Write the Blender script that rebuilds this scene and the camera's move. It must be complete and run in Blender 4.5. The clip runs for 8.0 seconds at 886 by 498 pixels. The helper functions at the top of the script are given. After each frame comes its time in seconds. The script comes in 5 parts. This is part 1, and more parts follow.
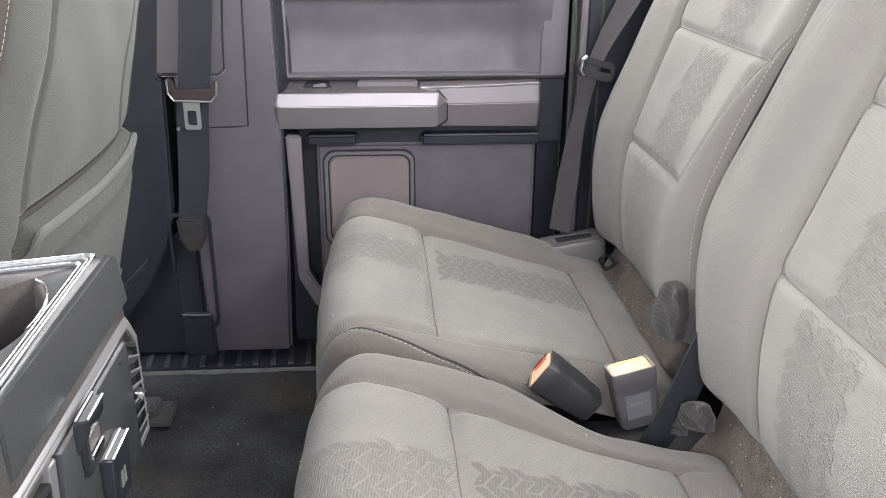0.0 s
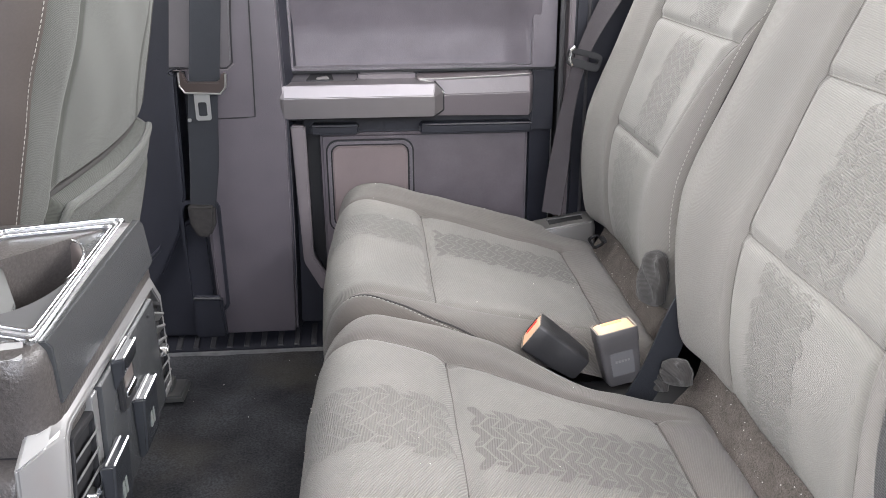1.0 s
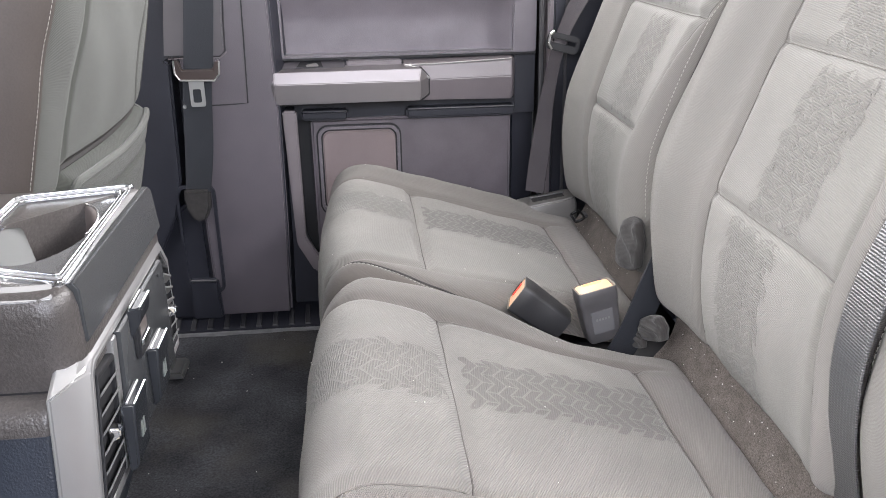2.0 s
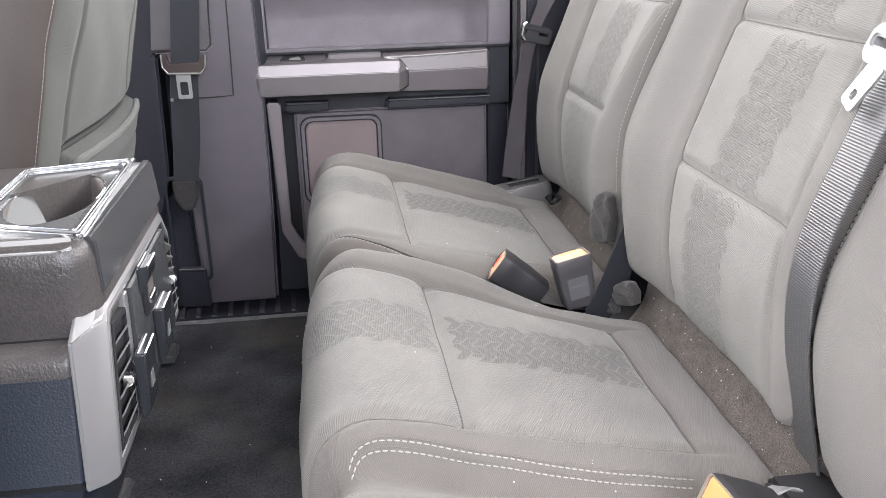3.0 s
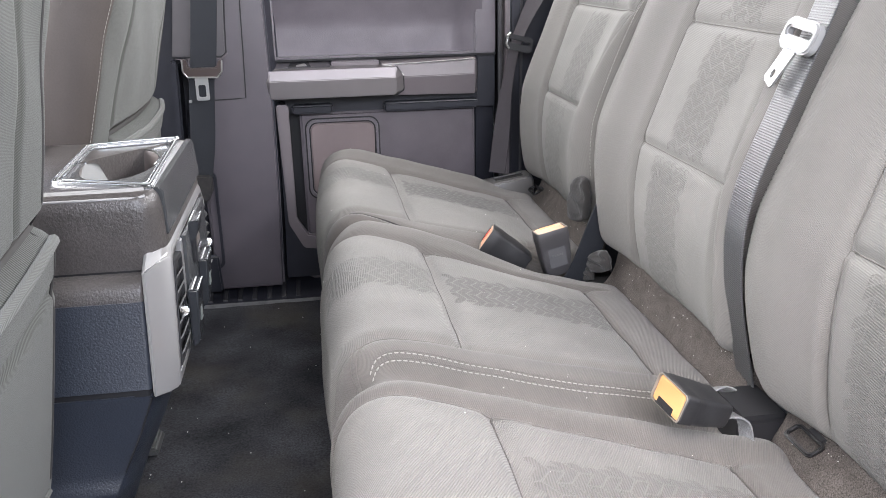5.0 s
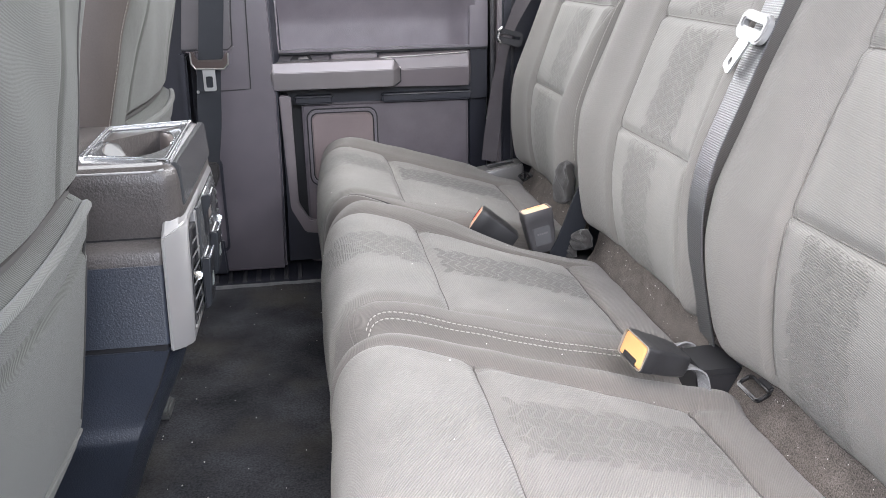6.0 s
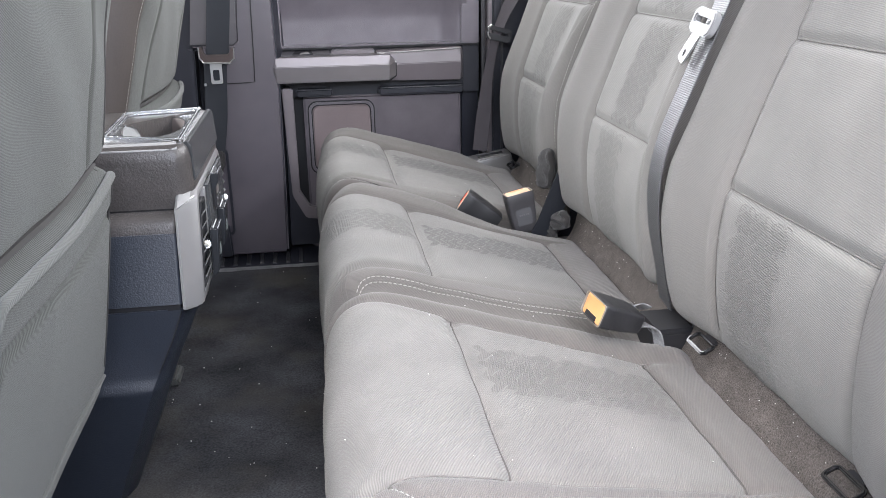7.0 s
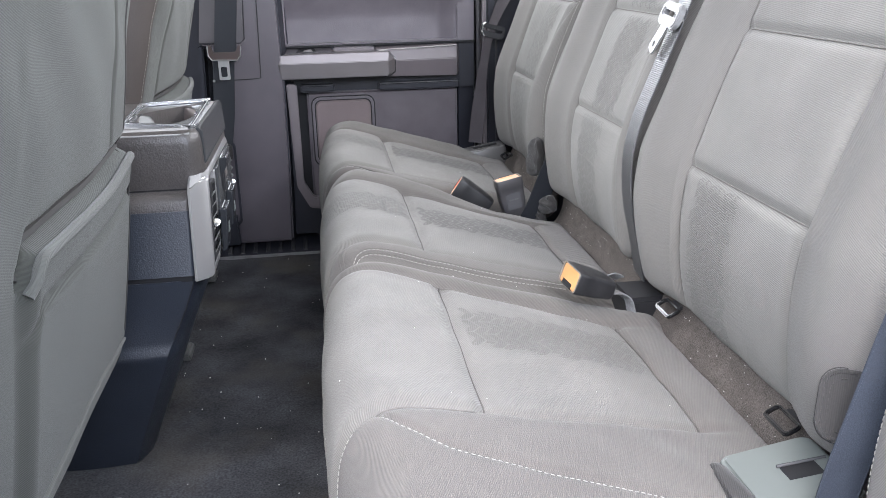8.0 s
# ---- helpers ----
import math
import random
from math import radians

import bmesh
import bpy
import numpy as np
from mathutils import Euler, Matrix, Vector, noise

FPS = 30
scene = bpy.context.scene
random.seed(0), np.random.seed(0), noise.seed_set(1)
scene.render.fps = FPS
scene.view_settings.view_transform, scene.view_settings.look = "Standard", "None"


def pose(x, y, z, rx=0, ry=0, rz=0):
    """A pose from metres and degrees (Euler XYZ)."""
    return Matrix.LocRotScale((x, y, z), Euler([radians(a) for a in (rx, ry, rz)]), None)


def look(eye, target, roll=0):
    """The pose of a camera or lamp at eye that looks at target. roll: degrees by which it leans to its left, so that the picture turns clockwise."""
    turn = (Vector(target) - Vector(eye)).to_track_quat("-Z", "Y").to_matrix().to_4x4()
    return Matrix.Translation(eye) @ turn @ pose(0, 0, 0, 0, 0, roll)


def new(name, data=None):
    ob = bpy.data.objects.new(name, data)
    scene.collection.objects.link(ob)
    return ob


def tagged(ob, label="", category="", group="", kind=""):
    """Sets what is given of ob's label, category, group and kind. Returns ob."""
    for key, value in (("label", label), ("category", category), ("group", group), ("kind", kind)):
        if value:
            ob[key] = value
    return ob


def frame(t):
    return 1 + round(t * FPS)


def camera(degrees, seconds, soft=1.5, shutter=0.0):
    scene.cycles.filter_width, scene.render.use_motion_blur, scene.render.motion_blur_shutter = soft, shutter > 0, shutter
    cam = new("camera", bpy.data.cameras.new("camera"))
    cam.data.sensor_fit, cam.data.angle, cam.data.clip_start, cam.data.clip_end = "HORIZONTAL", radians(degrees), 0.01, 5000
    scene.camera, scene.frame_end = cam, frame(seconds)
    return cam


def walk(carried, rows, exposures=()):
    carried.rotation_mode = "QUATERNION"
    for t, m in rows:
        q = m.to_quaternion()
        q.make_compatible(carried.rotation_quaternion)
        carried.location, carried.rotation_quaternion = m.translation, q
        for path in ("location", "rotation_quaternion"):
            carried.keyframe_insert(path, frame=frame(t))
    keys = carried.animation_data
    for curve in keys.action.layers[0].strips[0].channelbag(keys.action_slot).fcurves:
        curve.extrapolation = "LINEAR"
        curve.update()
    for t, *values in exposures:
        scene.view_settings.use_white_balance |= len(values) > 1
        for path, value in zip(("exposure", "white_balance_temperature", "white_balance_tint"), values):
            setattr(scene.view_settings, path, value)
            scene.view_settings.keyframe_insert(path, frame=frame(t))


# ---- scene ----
# x runs to the back of the cab, y to the far door, z up from the carpet
cam = camera(54.3, 8.0, soft=0.5)
PATH = [
    (0, (0.067, 0.072, 0.765), (0.21, 1.926, 0.027), 0.3),
    (0.5, (0.065, 0.03, 0.759), (0.207, 1.887, 0.029), 0.2),
    (1, (0.064, -0.014, 0.753), (0.207, 1.846, 0.032), -0.3),
    (1.5, (0.059, -0.052, 0.745), (0.207, 1.81, 0.029), -0.7),
    (2.8, (0.041, -0.14, 0.713), (0.268, 1.718, 0.01), -1.3),
    (3, (0.035, -0.156, 0.709), (0.268, 1.706, 0.017), -1.4),
    (3.5, (0.022, -0.192, 0.704), (0.277, 1.675, 0.036), -1.6),
    (4, (0.011, -0.236, 0.701), (0.278, 1.637, 0.053), -1.5),
    (4.5, (-0.001, -0.284, 0.695), (0.271, 1.592, 0.058), -1.3),
    (6, (-0.01, -0.43, 0.693), (0.263, 1.445, 0.053), -1.1),
    (6.5, (-0.001, -0.49, 0.694), (0.267, 1.385, 0.052), -1.0),
    (7, (-0.002, -0.55, 0.695), (0.262, 1.327, 0.055), -1.0),
    (7.5, (0.001, -0.606, 0.691), (0.262, 1.273, 0.057), -1.1),
    (8, (0.006, -0.655, 0.691), (0.254, 1.226, 0.057), -1.4),
]
EXPOSURES = [(0.0, 2.0, 6400, 11), (1.5, 2.01, 6400, 12), (3.0, 2.04, 6350, 13), (3.5, 2.07, 6350, 13), (4.0, 1.91, 6300, 12.5), (4.5, 1.86, 6300, 12.5), (6.0, 1.87, 6250, 12), (6.5, 1.69, 6200, 12), (7.0, 1.71, 6150, 11.5), (8.0, 1.63, 6050, 11)]
walk(cam, [(t, look(eye, target, roll)) for t, eye, target, roll in PATH], EXPOSURES)

# ---------------------------------------------------------------- light
world = bpy.data.worlds.new("sky")
scene.world = world
world.use_nodes = True
wn = world.node_tree
sky = wn.nodes.new("ShaderNodeTexSky")
sky.sky_type = "NISHITA"
sky.sun_disc = False
sky.sun_elevation, sky.sun_rotation = radians(50), radians(200)
sky.dust_density = 4.0
wn.links.new(sky.outputs[0], wn.nodes["Background"].inputs[0])
wn.nodes["Background"].inputs[1].default_value = 0.09

sun_data = bpy.data.lights.new("sun", "SUN")
sun_data.energy, sun_data.angle, sun_data.color = 0.5, radians(20), (1.0, 0.96, 0.9)
sun = new("sun", sun_data)
sun.matrix_world = look((0, 0, 5), (0.9, 3.2, 0))


def opening_light(name, centre, target, sx, sy, watts, color=(1.0, 0.98, 0.95)):
    data = bpy.data.lights.new(name, "AREA")
    data.shape, data.size, data.size_y, data.energy, data.color = "RECTANGLE", sx, sy, watts, color
    ob = new(name, data)
    ob.matrix_world = look(centre, target)
    return ob


# daylight in the open door, the windscreen, the far window and the rear window
opening_light("door_daylight", (0.0, -0.8, 1.12), (0.1, 0.9, 0.3), 1.5, 0.6, 13.0, (0.9, 0.93, 1.0))
opening_light("windscreen_daylight", (-1.5, 0.62, 1.0), (0.0, 0.62, 0.5), 1.3, 0.5, 15)
opening_light("window_daylight", (0.15, 1.56, 0.96), (0.1, 0.3, 0.3), 0.85, 0.36, 3.6)
opening_light("rear_window_daylight", (0.78, 0.62, 1.02), (-0.4, 0.62, 0.4), 1.2, 0.3, 8.5)


# ---------------------------------------------------------------- materials
def material(name, color, rough=0.6, metal=0.0, vary=0.15, scale=18.0, bump=0.0, bump_scale=300.0, grain=0.0, spec=0.5, stain=None):
    m = bpy.data.materials.new(name)
    m.use_nodes = True
    nt = m.node_tree
    n, l = nt.nodes, nt.links
    b = n["Principled BSDF"]
    b.inputs["Roughness"].default_value = rough
    b.inputs["Metallic"].default_value = metal
    b.inputs["Specular IOR Level"].default_value = spec
    tc = n.new("ShaderNodeTexCoord")
    big = n.new("ShaderNodeTexNoise")
    big.inputs["Scale"].default_value = scale
    big.inputs["Detail"].default_value = 6
    l.new(tc.outputs["Object"], big.inputs["Vector"])
    ramp = n.new("ShaderNodeValToRGB")
    ramp.color_ramp.elements[0].position, ramp.color_ramp.elements[1].position = 0.3, 0.72
    ramp.color_ramp.elements[0].color = (*[c * (1 - vary) for c in color], 1)
    ramp.color_ramp.elements[1].color = (*[min(1, c * (1 + vary)) for c in color], 1)
    l.new(big.outputs["Fac"], ramp.inputs[0])
    out = ramp.outputs[0]
    fine = n.new("ShaderNodeTexNoise")
    fine.inputs["Scale"].default_value = bump_scale
    fine.inputs["Detail"].default_value = 3
    l.new(tc.outputs["Object"], fine.inputs["Vector"])
    if grain:
        mix = n.new("ShaderNodeMixRGB")
        mix.blend_type = "MULTIPLY"
        mix.inputs[0].default_value = 1.0
        mr = n.new("ShaderNodeMapRange")
        mr.inputs[1].default_value, mr.inputs[2].default_value = 0.3, 0.7
        mr.inputs[3].default_value, mr.inputs[4].default_value = 1 - grain, 1 + grain
        l.new(fine.outputs["Fac"], mr.inputs[0])
        l.new(out, mix.inputs[1])
        l.new(mr.outputs[0], mix.inputs[2])
        out = mix.outputs[0]
    if stain:
        blot = n.new("ShaderNodeTexNoise")
        blot.inputs["Scale"].default_value = 5.0
        blot.inputs["Detail"].default_value = 8
        l.new(tc.outputs["Object"], blot.inputs["Vector"])
        mr2 = n.new("ShaderNodeMapRange")
        mr2.inputs[1].default_value, mr2.inputs[2].default_value = 0.5, 0.7
        mr2.inputs[4].default_value = stain[1]
        l.new(blot.outputs["Fac"], mr2.inputs[0])
        mix2 = n.new("ShaderNodeMixRGB")
        mix2.inputs[2].default_value = (*stain[0], 1)
        l.new(mr2.outputs[0], mix2.inputs[0])
        l.new(out, mix2.inputs[1])
        out = mix2.outputs[0]
    l.new(out, b.inputs["Base Color"])
    if bump:
        bp = n.new("ShaderNodeBump")
        bp.inputs["Strength"].default_value = bump
        bp.inputs["Distance"].default_value = 0.001
        l.new(fine.outputs["Fac"], bp.inputs["Height"])
        l.new(bp.outputs[0], b.inputs["Normal"])
    return m


def woven(name, color, pitch=0.0022, depth=0.5, tilt=35.0, contrast=0.18, vary=0.1, coords="UV"):
    """Ribbed cloth: fine slanting cords with small cross ticks, soiling at a larger scale."""
    m = material(name, color, rough=0.95, vary=vary, scale=7.0, spec=0.15)
    nt = m.node_tree
    n, l = nt.nodes, nt.links
    b = n["Principled BSDF"]
    tc = n.new("ShaderNodeTexCoord")
    mp = n.new("ShaderNodeMapping")
    mp.inputs["Rotation"].default_value = (0, 0, radians(tilt))
    l.new(tc.outputs[coords], mp.inputs["Vector"])
    w = n.new("ShaderNodeTexWave")
    w.inputs["Scale"].default_value = 0.314 / pitch
    w.inputs["Distortion"].default_value = 0.08
    w.bands_direction = "X"
    w.inputs["Detail"].default_value = 1
    w.inputs["Detail Scale"].default_value = 2
    l.new(mp.outputs[0], w.inputs["Vector"])
    ns = n.new("ShaderNodeTexNoise")
    ns.inputs["Scale"].default_value = 900
    l.new(tc.outputs["Object"], ns.inputs["Vector"])
    add = n.new("ShaderNodeMath")
    add.operation = "MULTIPLY_ADD"
    add.inputs[1].default_value = 0.7
    l.new(ns.outputs["Fac"], add.inputs[0])
    l.new(w.outputs["Fac"], add.inputs[2])
    bp = n.new("ShaderNodeBump")
    bp.inputs["Strength"].default_value = depth
    bp.inputs["Distance"].default_value = 0.0012
    l.new(add.outputs[0], bp.inputs["Height"])
    l.new(bp.outputs[0], b.inputs["Normal"])
    mr = n.new("ShaderNodeMapRange")
    mr.inputs[1].default_value, mr.inputs[2].default_value = 0.2, 1.5
    mr.inputs[3].default_value, mr.inputs[4].default_value = 1 - contrast, 1 + contrast
    l.new(add.outputs[0], mr.inputs[0])
    mix = n.new("ShaderNodeMixRGB")
    mix.blend_type = "MULTIPLY"
    mix.inputs[0].default_value = 1.0
    old = b.inputs["Base Color"].links[0].from_socket
    l.new(old, mix.inputs[1])
    l.new(mr.outputs[0], mix.inputs[2])
    l.new(mix.outputs[0], b.inputs["Base Color"])
    b.inputs["Sheen Weight"].default_value = 0.15
    b.inputs["Sheen Roughness"].default_value = 0.6
    return m


# cushion cloths: darker copies of the backrest cloths, painting the cushions' dimmer light
SEAT_CLOTH = woven("shaded_seat_cloth", (0.118, 0.109, 0.1), pitch=0.0016, depth=0.42, tilt=24, contrast=0.17)
CLOTH = woven("seat_cloth_smooth", (0.163, 0.155, 0.143), pitch=0.0016, depth=0.3, tilt=24, contrast=0.11)
RIBBED = woven("seat_cloth_ribbed", (0.19, 0.184, 0.17), pitch=0.0019, depth=0.28, tilt=6, contrast=0.09, vary=0.16)
RIBBED_SEAT = woven("seat_cloth_twill", (0.155, 0.148, 0.136), pitch=0.0019, depth=0.42, tilt=30, contrast=0.18, vary=0.15)
PRINT_WORN = woven("worn_tread_print", (0.122, 0.116, 0.106), pitch=0.0024, depth=0.4, tilt=6, contrast=0.2)
PRINT = woven("tread_print", (0.101, 0.095, 0.087), pitch=0.0024, depth=0.4, tilt=6, contrast=0.13)
SIDE = woven("seat_side_cloth", (0.078, 0.069, 0.062), pitch=0.0016, depth=0.3, tilt=20, contrast=0.08)
PRINT_FAINT = woven("faint_tread_print", (0.157, 0.151, 0.139), pitch=0.0024, depth=0.4, tilt=6, contrast=0.12)
FLAP_CLOTH = woven("flap_cloth", (0.045, 0.043, 0.042), pitch=0.0016, depth=0.3, contrast=0.1, coords="Object")
TAB = woven("tab_cloth", (0.03, 0.028, 0.027), pitch=0.0016, depth=0.3, contrast=0.1, coords="Object")
LOWER_TRIM = material("lower_door_plastic", (0.1, 0.087, 0.099), 0.38, vary=0.15, bump=0.35, bump_scale=600, grain=0.06)
# pillar's copy of the trim plastic, darkened to paint its dimmer light
PILLAR = material("dimmed_pillar_plastic", (0.08, 0.071, 0.083), 0.34, vary=0.08, bump=0.35, bump_scale=600, grain=0.06)
SEAT_BACK = woven("front_seat_cloth", (0.045, 0.047, 0.041), pitch=0.0017, depth=0.26, contrast=0.1)
SEAT_BACK_PANEL = material("front_seat_vinyl", (0.049, 0.04, 0.036), 0.6, vary=0.06, bump=0.3, bump_scale=420, grain=0.05)
THREAD = material("thread", (0.31, 0.3, 0.275), 0.8, vary=0.05)
# seam cords, darker than the cloth to paint the shade of the creases
SOFT_SEAM = material("soft_seam_cloth", (0.135, 0.126, 0.116), 0.95, vary=0.1)
SEAM_SHADE = material("shadowed_seam_cloth", (0.075, 0.07, 0.064), 0.95, vary=0.1)
PIPING = material("dark_piping", (0.035, 0.033, 0.032), 0.8, vary=0.1)
DARK = material("dark_moulded_plastic", (0.017, 0.018, 0.025), 0.42, vary=0.12, bump=0.35, bump_scale=650, grain=0.06, spec=0.35)
TRIM = material("grained_trim_plastic", (0.125, 0.113, 0.128), 0.33, vary=0.12, bump=0.35, bump_scale=600, grain=0.06)
CONSOLE_SKIN = material("console_leatherette", (0.06, 0.054, 0.052), 0.34, vary=0.2, bump=0.7, bump_scale=420, grain=0.2)
SILVER_DIM = material("satin_grey_paint", (0.24, 0.222, 0.23), 0.42, metal=0.75, vary=0.04, bump=0.08, bump_scale=900)
SILVER = material("satin_silver_paint", (0.38, 0.376, 0.38), 0.3, metal=0.7, vary=0.03, bump=0.08, bump_scale=900)
CHROME = material("bright_chrome", (0.72, 0.73, 0.74), 0.16, metal=1.0, vary=0.03)
GLOSS = material("gloss_grey_plastic", (0.09, 0.09, 0.095), 0.22, vary=0.05)
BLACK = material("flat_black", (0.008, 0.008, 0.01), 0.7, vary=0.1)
STEEL = material("bright_steel", (0.6, 0.6, 0.6), 0.3, metal=0.9, vary=0.05)
PALE = material("pale_grey_plastic", (0.14, 0.155, 0.148), 0.3, vary=0.06)
ORANGE = material("orange_plastic", (0.7, 0.34, 0.13), 0.45, vary=0.04)
RED = material("red_plastic", (0.75, 0.06, 0.03), 0.4, vary=0.04)
CARPET = material("dark_loop_carpet", (0.046, 0.047, 0.052), 0.95, vary=0.5, scale=8, bump=1.0, bump_scale=330, grain=0.4, spec=0.1,
                  stain=((0.09, 0.081, 0.066), 0.5))
FELT = material("speckled_felt", (0.102, 0.09, 0.082), 0.95, vary=0.15, scale=60, bump=1.0, bump_scale=700, grain=0.5, spec=0.1)
LINT = material("pale_lint", (0.6, 0.58, 0.55), 0.9, vary=0.05)
LOWER_SKIN = material("blue_black_console_plastic", (0.023, 0.0275, 0.038), 0.3, vary=0.1, bump=0.5, bump_scale=520, grain=0.1)
BELT = material("black_webbing", (0.017, 0.019, 0.024), 0.75, vary=0.1, bump=0.5, bump_scale=900, grain=0.1, spec=0.3)
BELT_GREY = material("grey_webbing", (0.05, 0.045, 0.05), 0.7, vary=0.1, bump=0.5, bump_scale=900, grain=0.15, spec=0.3)
LINER = material("cream_headliner", (0.5, 0.48, 0.45), 0.95, vary=0.06, bump=0.3)
PAINT = material("body_paint", (0.5, 0.5, 0.5), 0.3, vary=0.03)
ASPHALT = material("asphalt", (0.12, 0.12, 0.12), 0.9, vary=0.2, scale=3, bump=0.6, bump_scale=90, grain=0.2)


# ---------------------------------------------------------------- mesh tools
def thing(name, label, category, group="", kind="", at=(0, 0, 0)):
    ob = new(name)
    ob.location = at
    ob.empty_display_size = 0.05
    return tagged(ob, label, category, group, kind)


def finish(ob, parent, label):
    if parent is not None:
        ob.parent = parent
        if parent.parent is None:
            ob.matrix_parent_inverse = Matrix.Translation(parent.location).inverted()
    if label:
        ob["label"] = label
    return ob


def part(name, bm, mat, parent, label="", smooth=True, flat_angle=38):
    me = bpy.data.meshes.new(name)
    bmesh.ops.recalc_face_normals(bm, faces=bm.faces[:])
    bm.to_mesh(me)
    bm.free()
    for m in (mat if isinstance(mat, (list, tuple)) else [mat]):
        me.materials.append(m)
    if smooth:
        me.polygons.foreach_set("use_smooth", [True] * len(me.polygons))
        me.set_sharp_from_angle(angle=radians(flat_angle))
    return finish(new(name, me), parent, label)


def raw_part(name, verts, faces, mat, parent, label="", index=None, smooth=True, uv=None):
    me = bpy.data.meshes.new(name)
    me.from_pydata([tuple(map(float, v)) for v in verts], [], faces)
    for m in (mat if isinstance(mat, (list, tuple)) else [mat]):
        me.materials.append(m)
    if index is not None:
        me.polygons.foreach_set("material_index", index)
    if smooth:
        me.polygons.foreach_set("use_smooth", [True] * len(me.polygons))
    if uv is not None:
        loops = np.empty(len(me.loops), dtype=np.int32)
        me.loops.foreach_get("vertex_index", loops)
        me.uv_layers.new(name="cloth").data.foreach_set("uv", np.asarray(uv, dtype=np.float32)[loops].reshape(-1))
    me.update()
    return finish(new(name, me), parent, label)


def bevelled(bm, width, segments=2):
    if width:
        sharp = [e for e in bm.edges if len(e.link_faces) == 2 and e.calc_face_angle(0) > radians(25)]
        bmesh.ops.bevel(bm, geom=sharp, offset=width, segments=segments, affect="EDGES", clamp_overlap=True)
    return bm


def box(x0, x1, y0, y1, z0, z1, bevel=0.003, segments=2):
    bm = bmesh.new()
    bmesh.ops.create_cube(bm, size=1)
    for v in bm.verts:
        v.co = Vector(((x0 + x1) / 2 + v.co.x * (x1 - x0), (y0 + y1) / 2 + v.co.y * (y1 - y0), (z0 + z1) / 2 + v.co.z * (z1 - z0)))
    return bevelled(bm, bevel, segments)


def loft(sections, bevel=0.0, segments=2, caps=True):
    """Joins loops of equally many points, first to last."""
    bm = bmesh.new()
    rows = [[bm.verts.new(p) for p in sec] for sec in sections]
    n = len(rows[0])
    for a, b in zip(rows, rows[1:]):
        for i in range(n):
            bm.faces.new((a[i], a[(i + 1) % n], b[(i + 1) % n], b[i]))
    if caps:
        bm.faces.new(rows[0][::-1])
        bm.faces.new(rows[-1])
    bmesh.ops.recalc_face_normals(bm, faces=bm.faces[:])
    return bevelled(bm, bevel, segments)


def prism(outline, y0, y1, bevel=0.002, segments=2):
    """An outline in x and z, carried from y0 to y1."""
    return loft([[(x, y0, z) for x, z in outline], [(x, y1, z) for x, z in outline]], bevel, segments)


def rounded(x0, x1, z0, z1, r, n=6):
    out = []
    for cx, cz, a0 in ((x1 - r, z1 - r, 0), (x0 + r, z1 - r, 90), (x0 + r, z0 + r, 180), (x1 - r, z0 + r, 270)):
        for i in range(n + 1):
            a = radians(a0 + 90 * i / n)
            out.append((cx + r * math.cos(a), cz + r * math.sin(a)))
    return out


def ring(outer, inner, y0, y1, bevel=0.0):
    """A frame between two outlines with equally many points."""
    rows = [[(x, y1, z) for x, z in outer], [(x, y0, z) for x, z in outer], [(x, y0, z) for x, z in inner], [(x, y1, z) for x, z in inner]]
    bm = loft(rows + [rows[0]], 0, caps=False)
    bmesh.ops.remove_doubles(bm, verts=bm.verts[:], dist=1e-6)
    return bevelled(bm, bevel)


def tube(points, radius, sides=8):
    pts = [Vector(p) for p in points]
    bm = bmesh.new()
    rows = []
    for i, p in enumerate(pts):
        d = (pts[min(i + 1, len(pts) - 1)] - pts[max(i - 1, 0)]).normalized()
        a = d.cross(Vector((0.31, 0.2, 0.93))).normalized()
        b = d.cross(a)
        rows.append([bm.verts.new(p + radius * (a * math.cos(k * 2 * math.pi / sides) + b * math.sin(k * 2 * math.pi / sides))) for k in range(sides)])
    for a, b in zip(rows, rows[1:]):
        for k in range(sides):
            bm.faces.new((a[k], a[(k + 1) % sides], b[(k + 1) % sides], b[k]))
    bm.faces.new(rows[0])
    bm.faces.new(rows[-1][::-1])
    return bm


def moved(bm, m):
    bmesh.ops.transform(bm, matrix=m, verts=bm.verts[:])
    return bm


def axes(origin, along, up):
    """A pose whose x looks along, z as near to up as can be."""
    x = Vector(along).normalized()
    y = Vector(up).cross(x).normalized()
    z = x.cross(y)
    m = Matrix((x, y, z)).transposed().to_4x4()
    m.translation = origin
    return m


def smooth_path(points, step):
    """Catmull-Rom through the points, resampled at even steps."""
    p = np.array(points, float)
    ext = np.vstack([2 * p[0] - p[1], p, 2 * p[-1] - p[-2]])
    out = []
    for i in range(1, len(ext) - 2):
        a, b, c, d = ext[i - 1], ext[i], ext[i + 1], ext[i + 2]
        k = max(4, int(np.linalg.norm(c - b) / step * 3))
        for t in np.linspace(0, 1, k, endpoint=False):
            out.append(0.5 * (2 * b + (c - a) * t + (2 * a - 5 * b + 4 * c - d) * t * t + (3 * b - a - 3 * c + d) * t ** 3))
    out.append(p[-1])
    out = np.array(out)
    s = np.r_[0, np.cumsum(np.linalg.norm(np.diff(out, axis=0), axis=1))]
    n = max(2, int(round(s[-1] / step)))
    q = np.linspace(0, s[-1], n + 1)
    return np.stack([np.interp(q, s, out[:, k]) for k in range(out.shape[1])], axis=1)


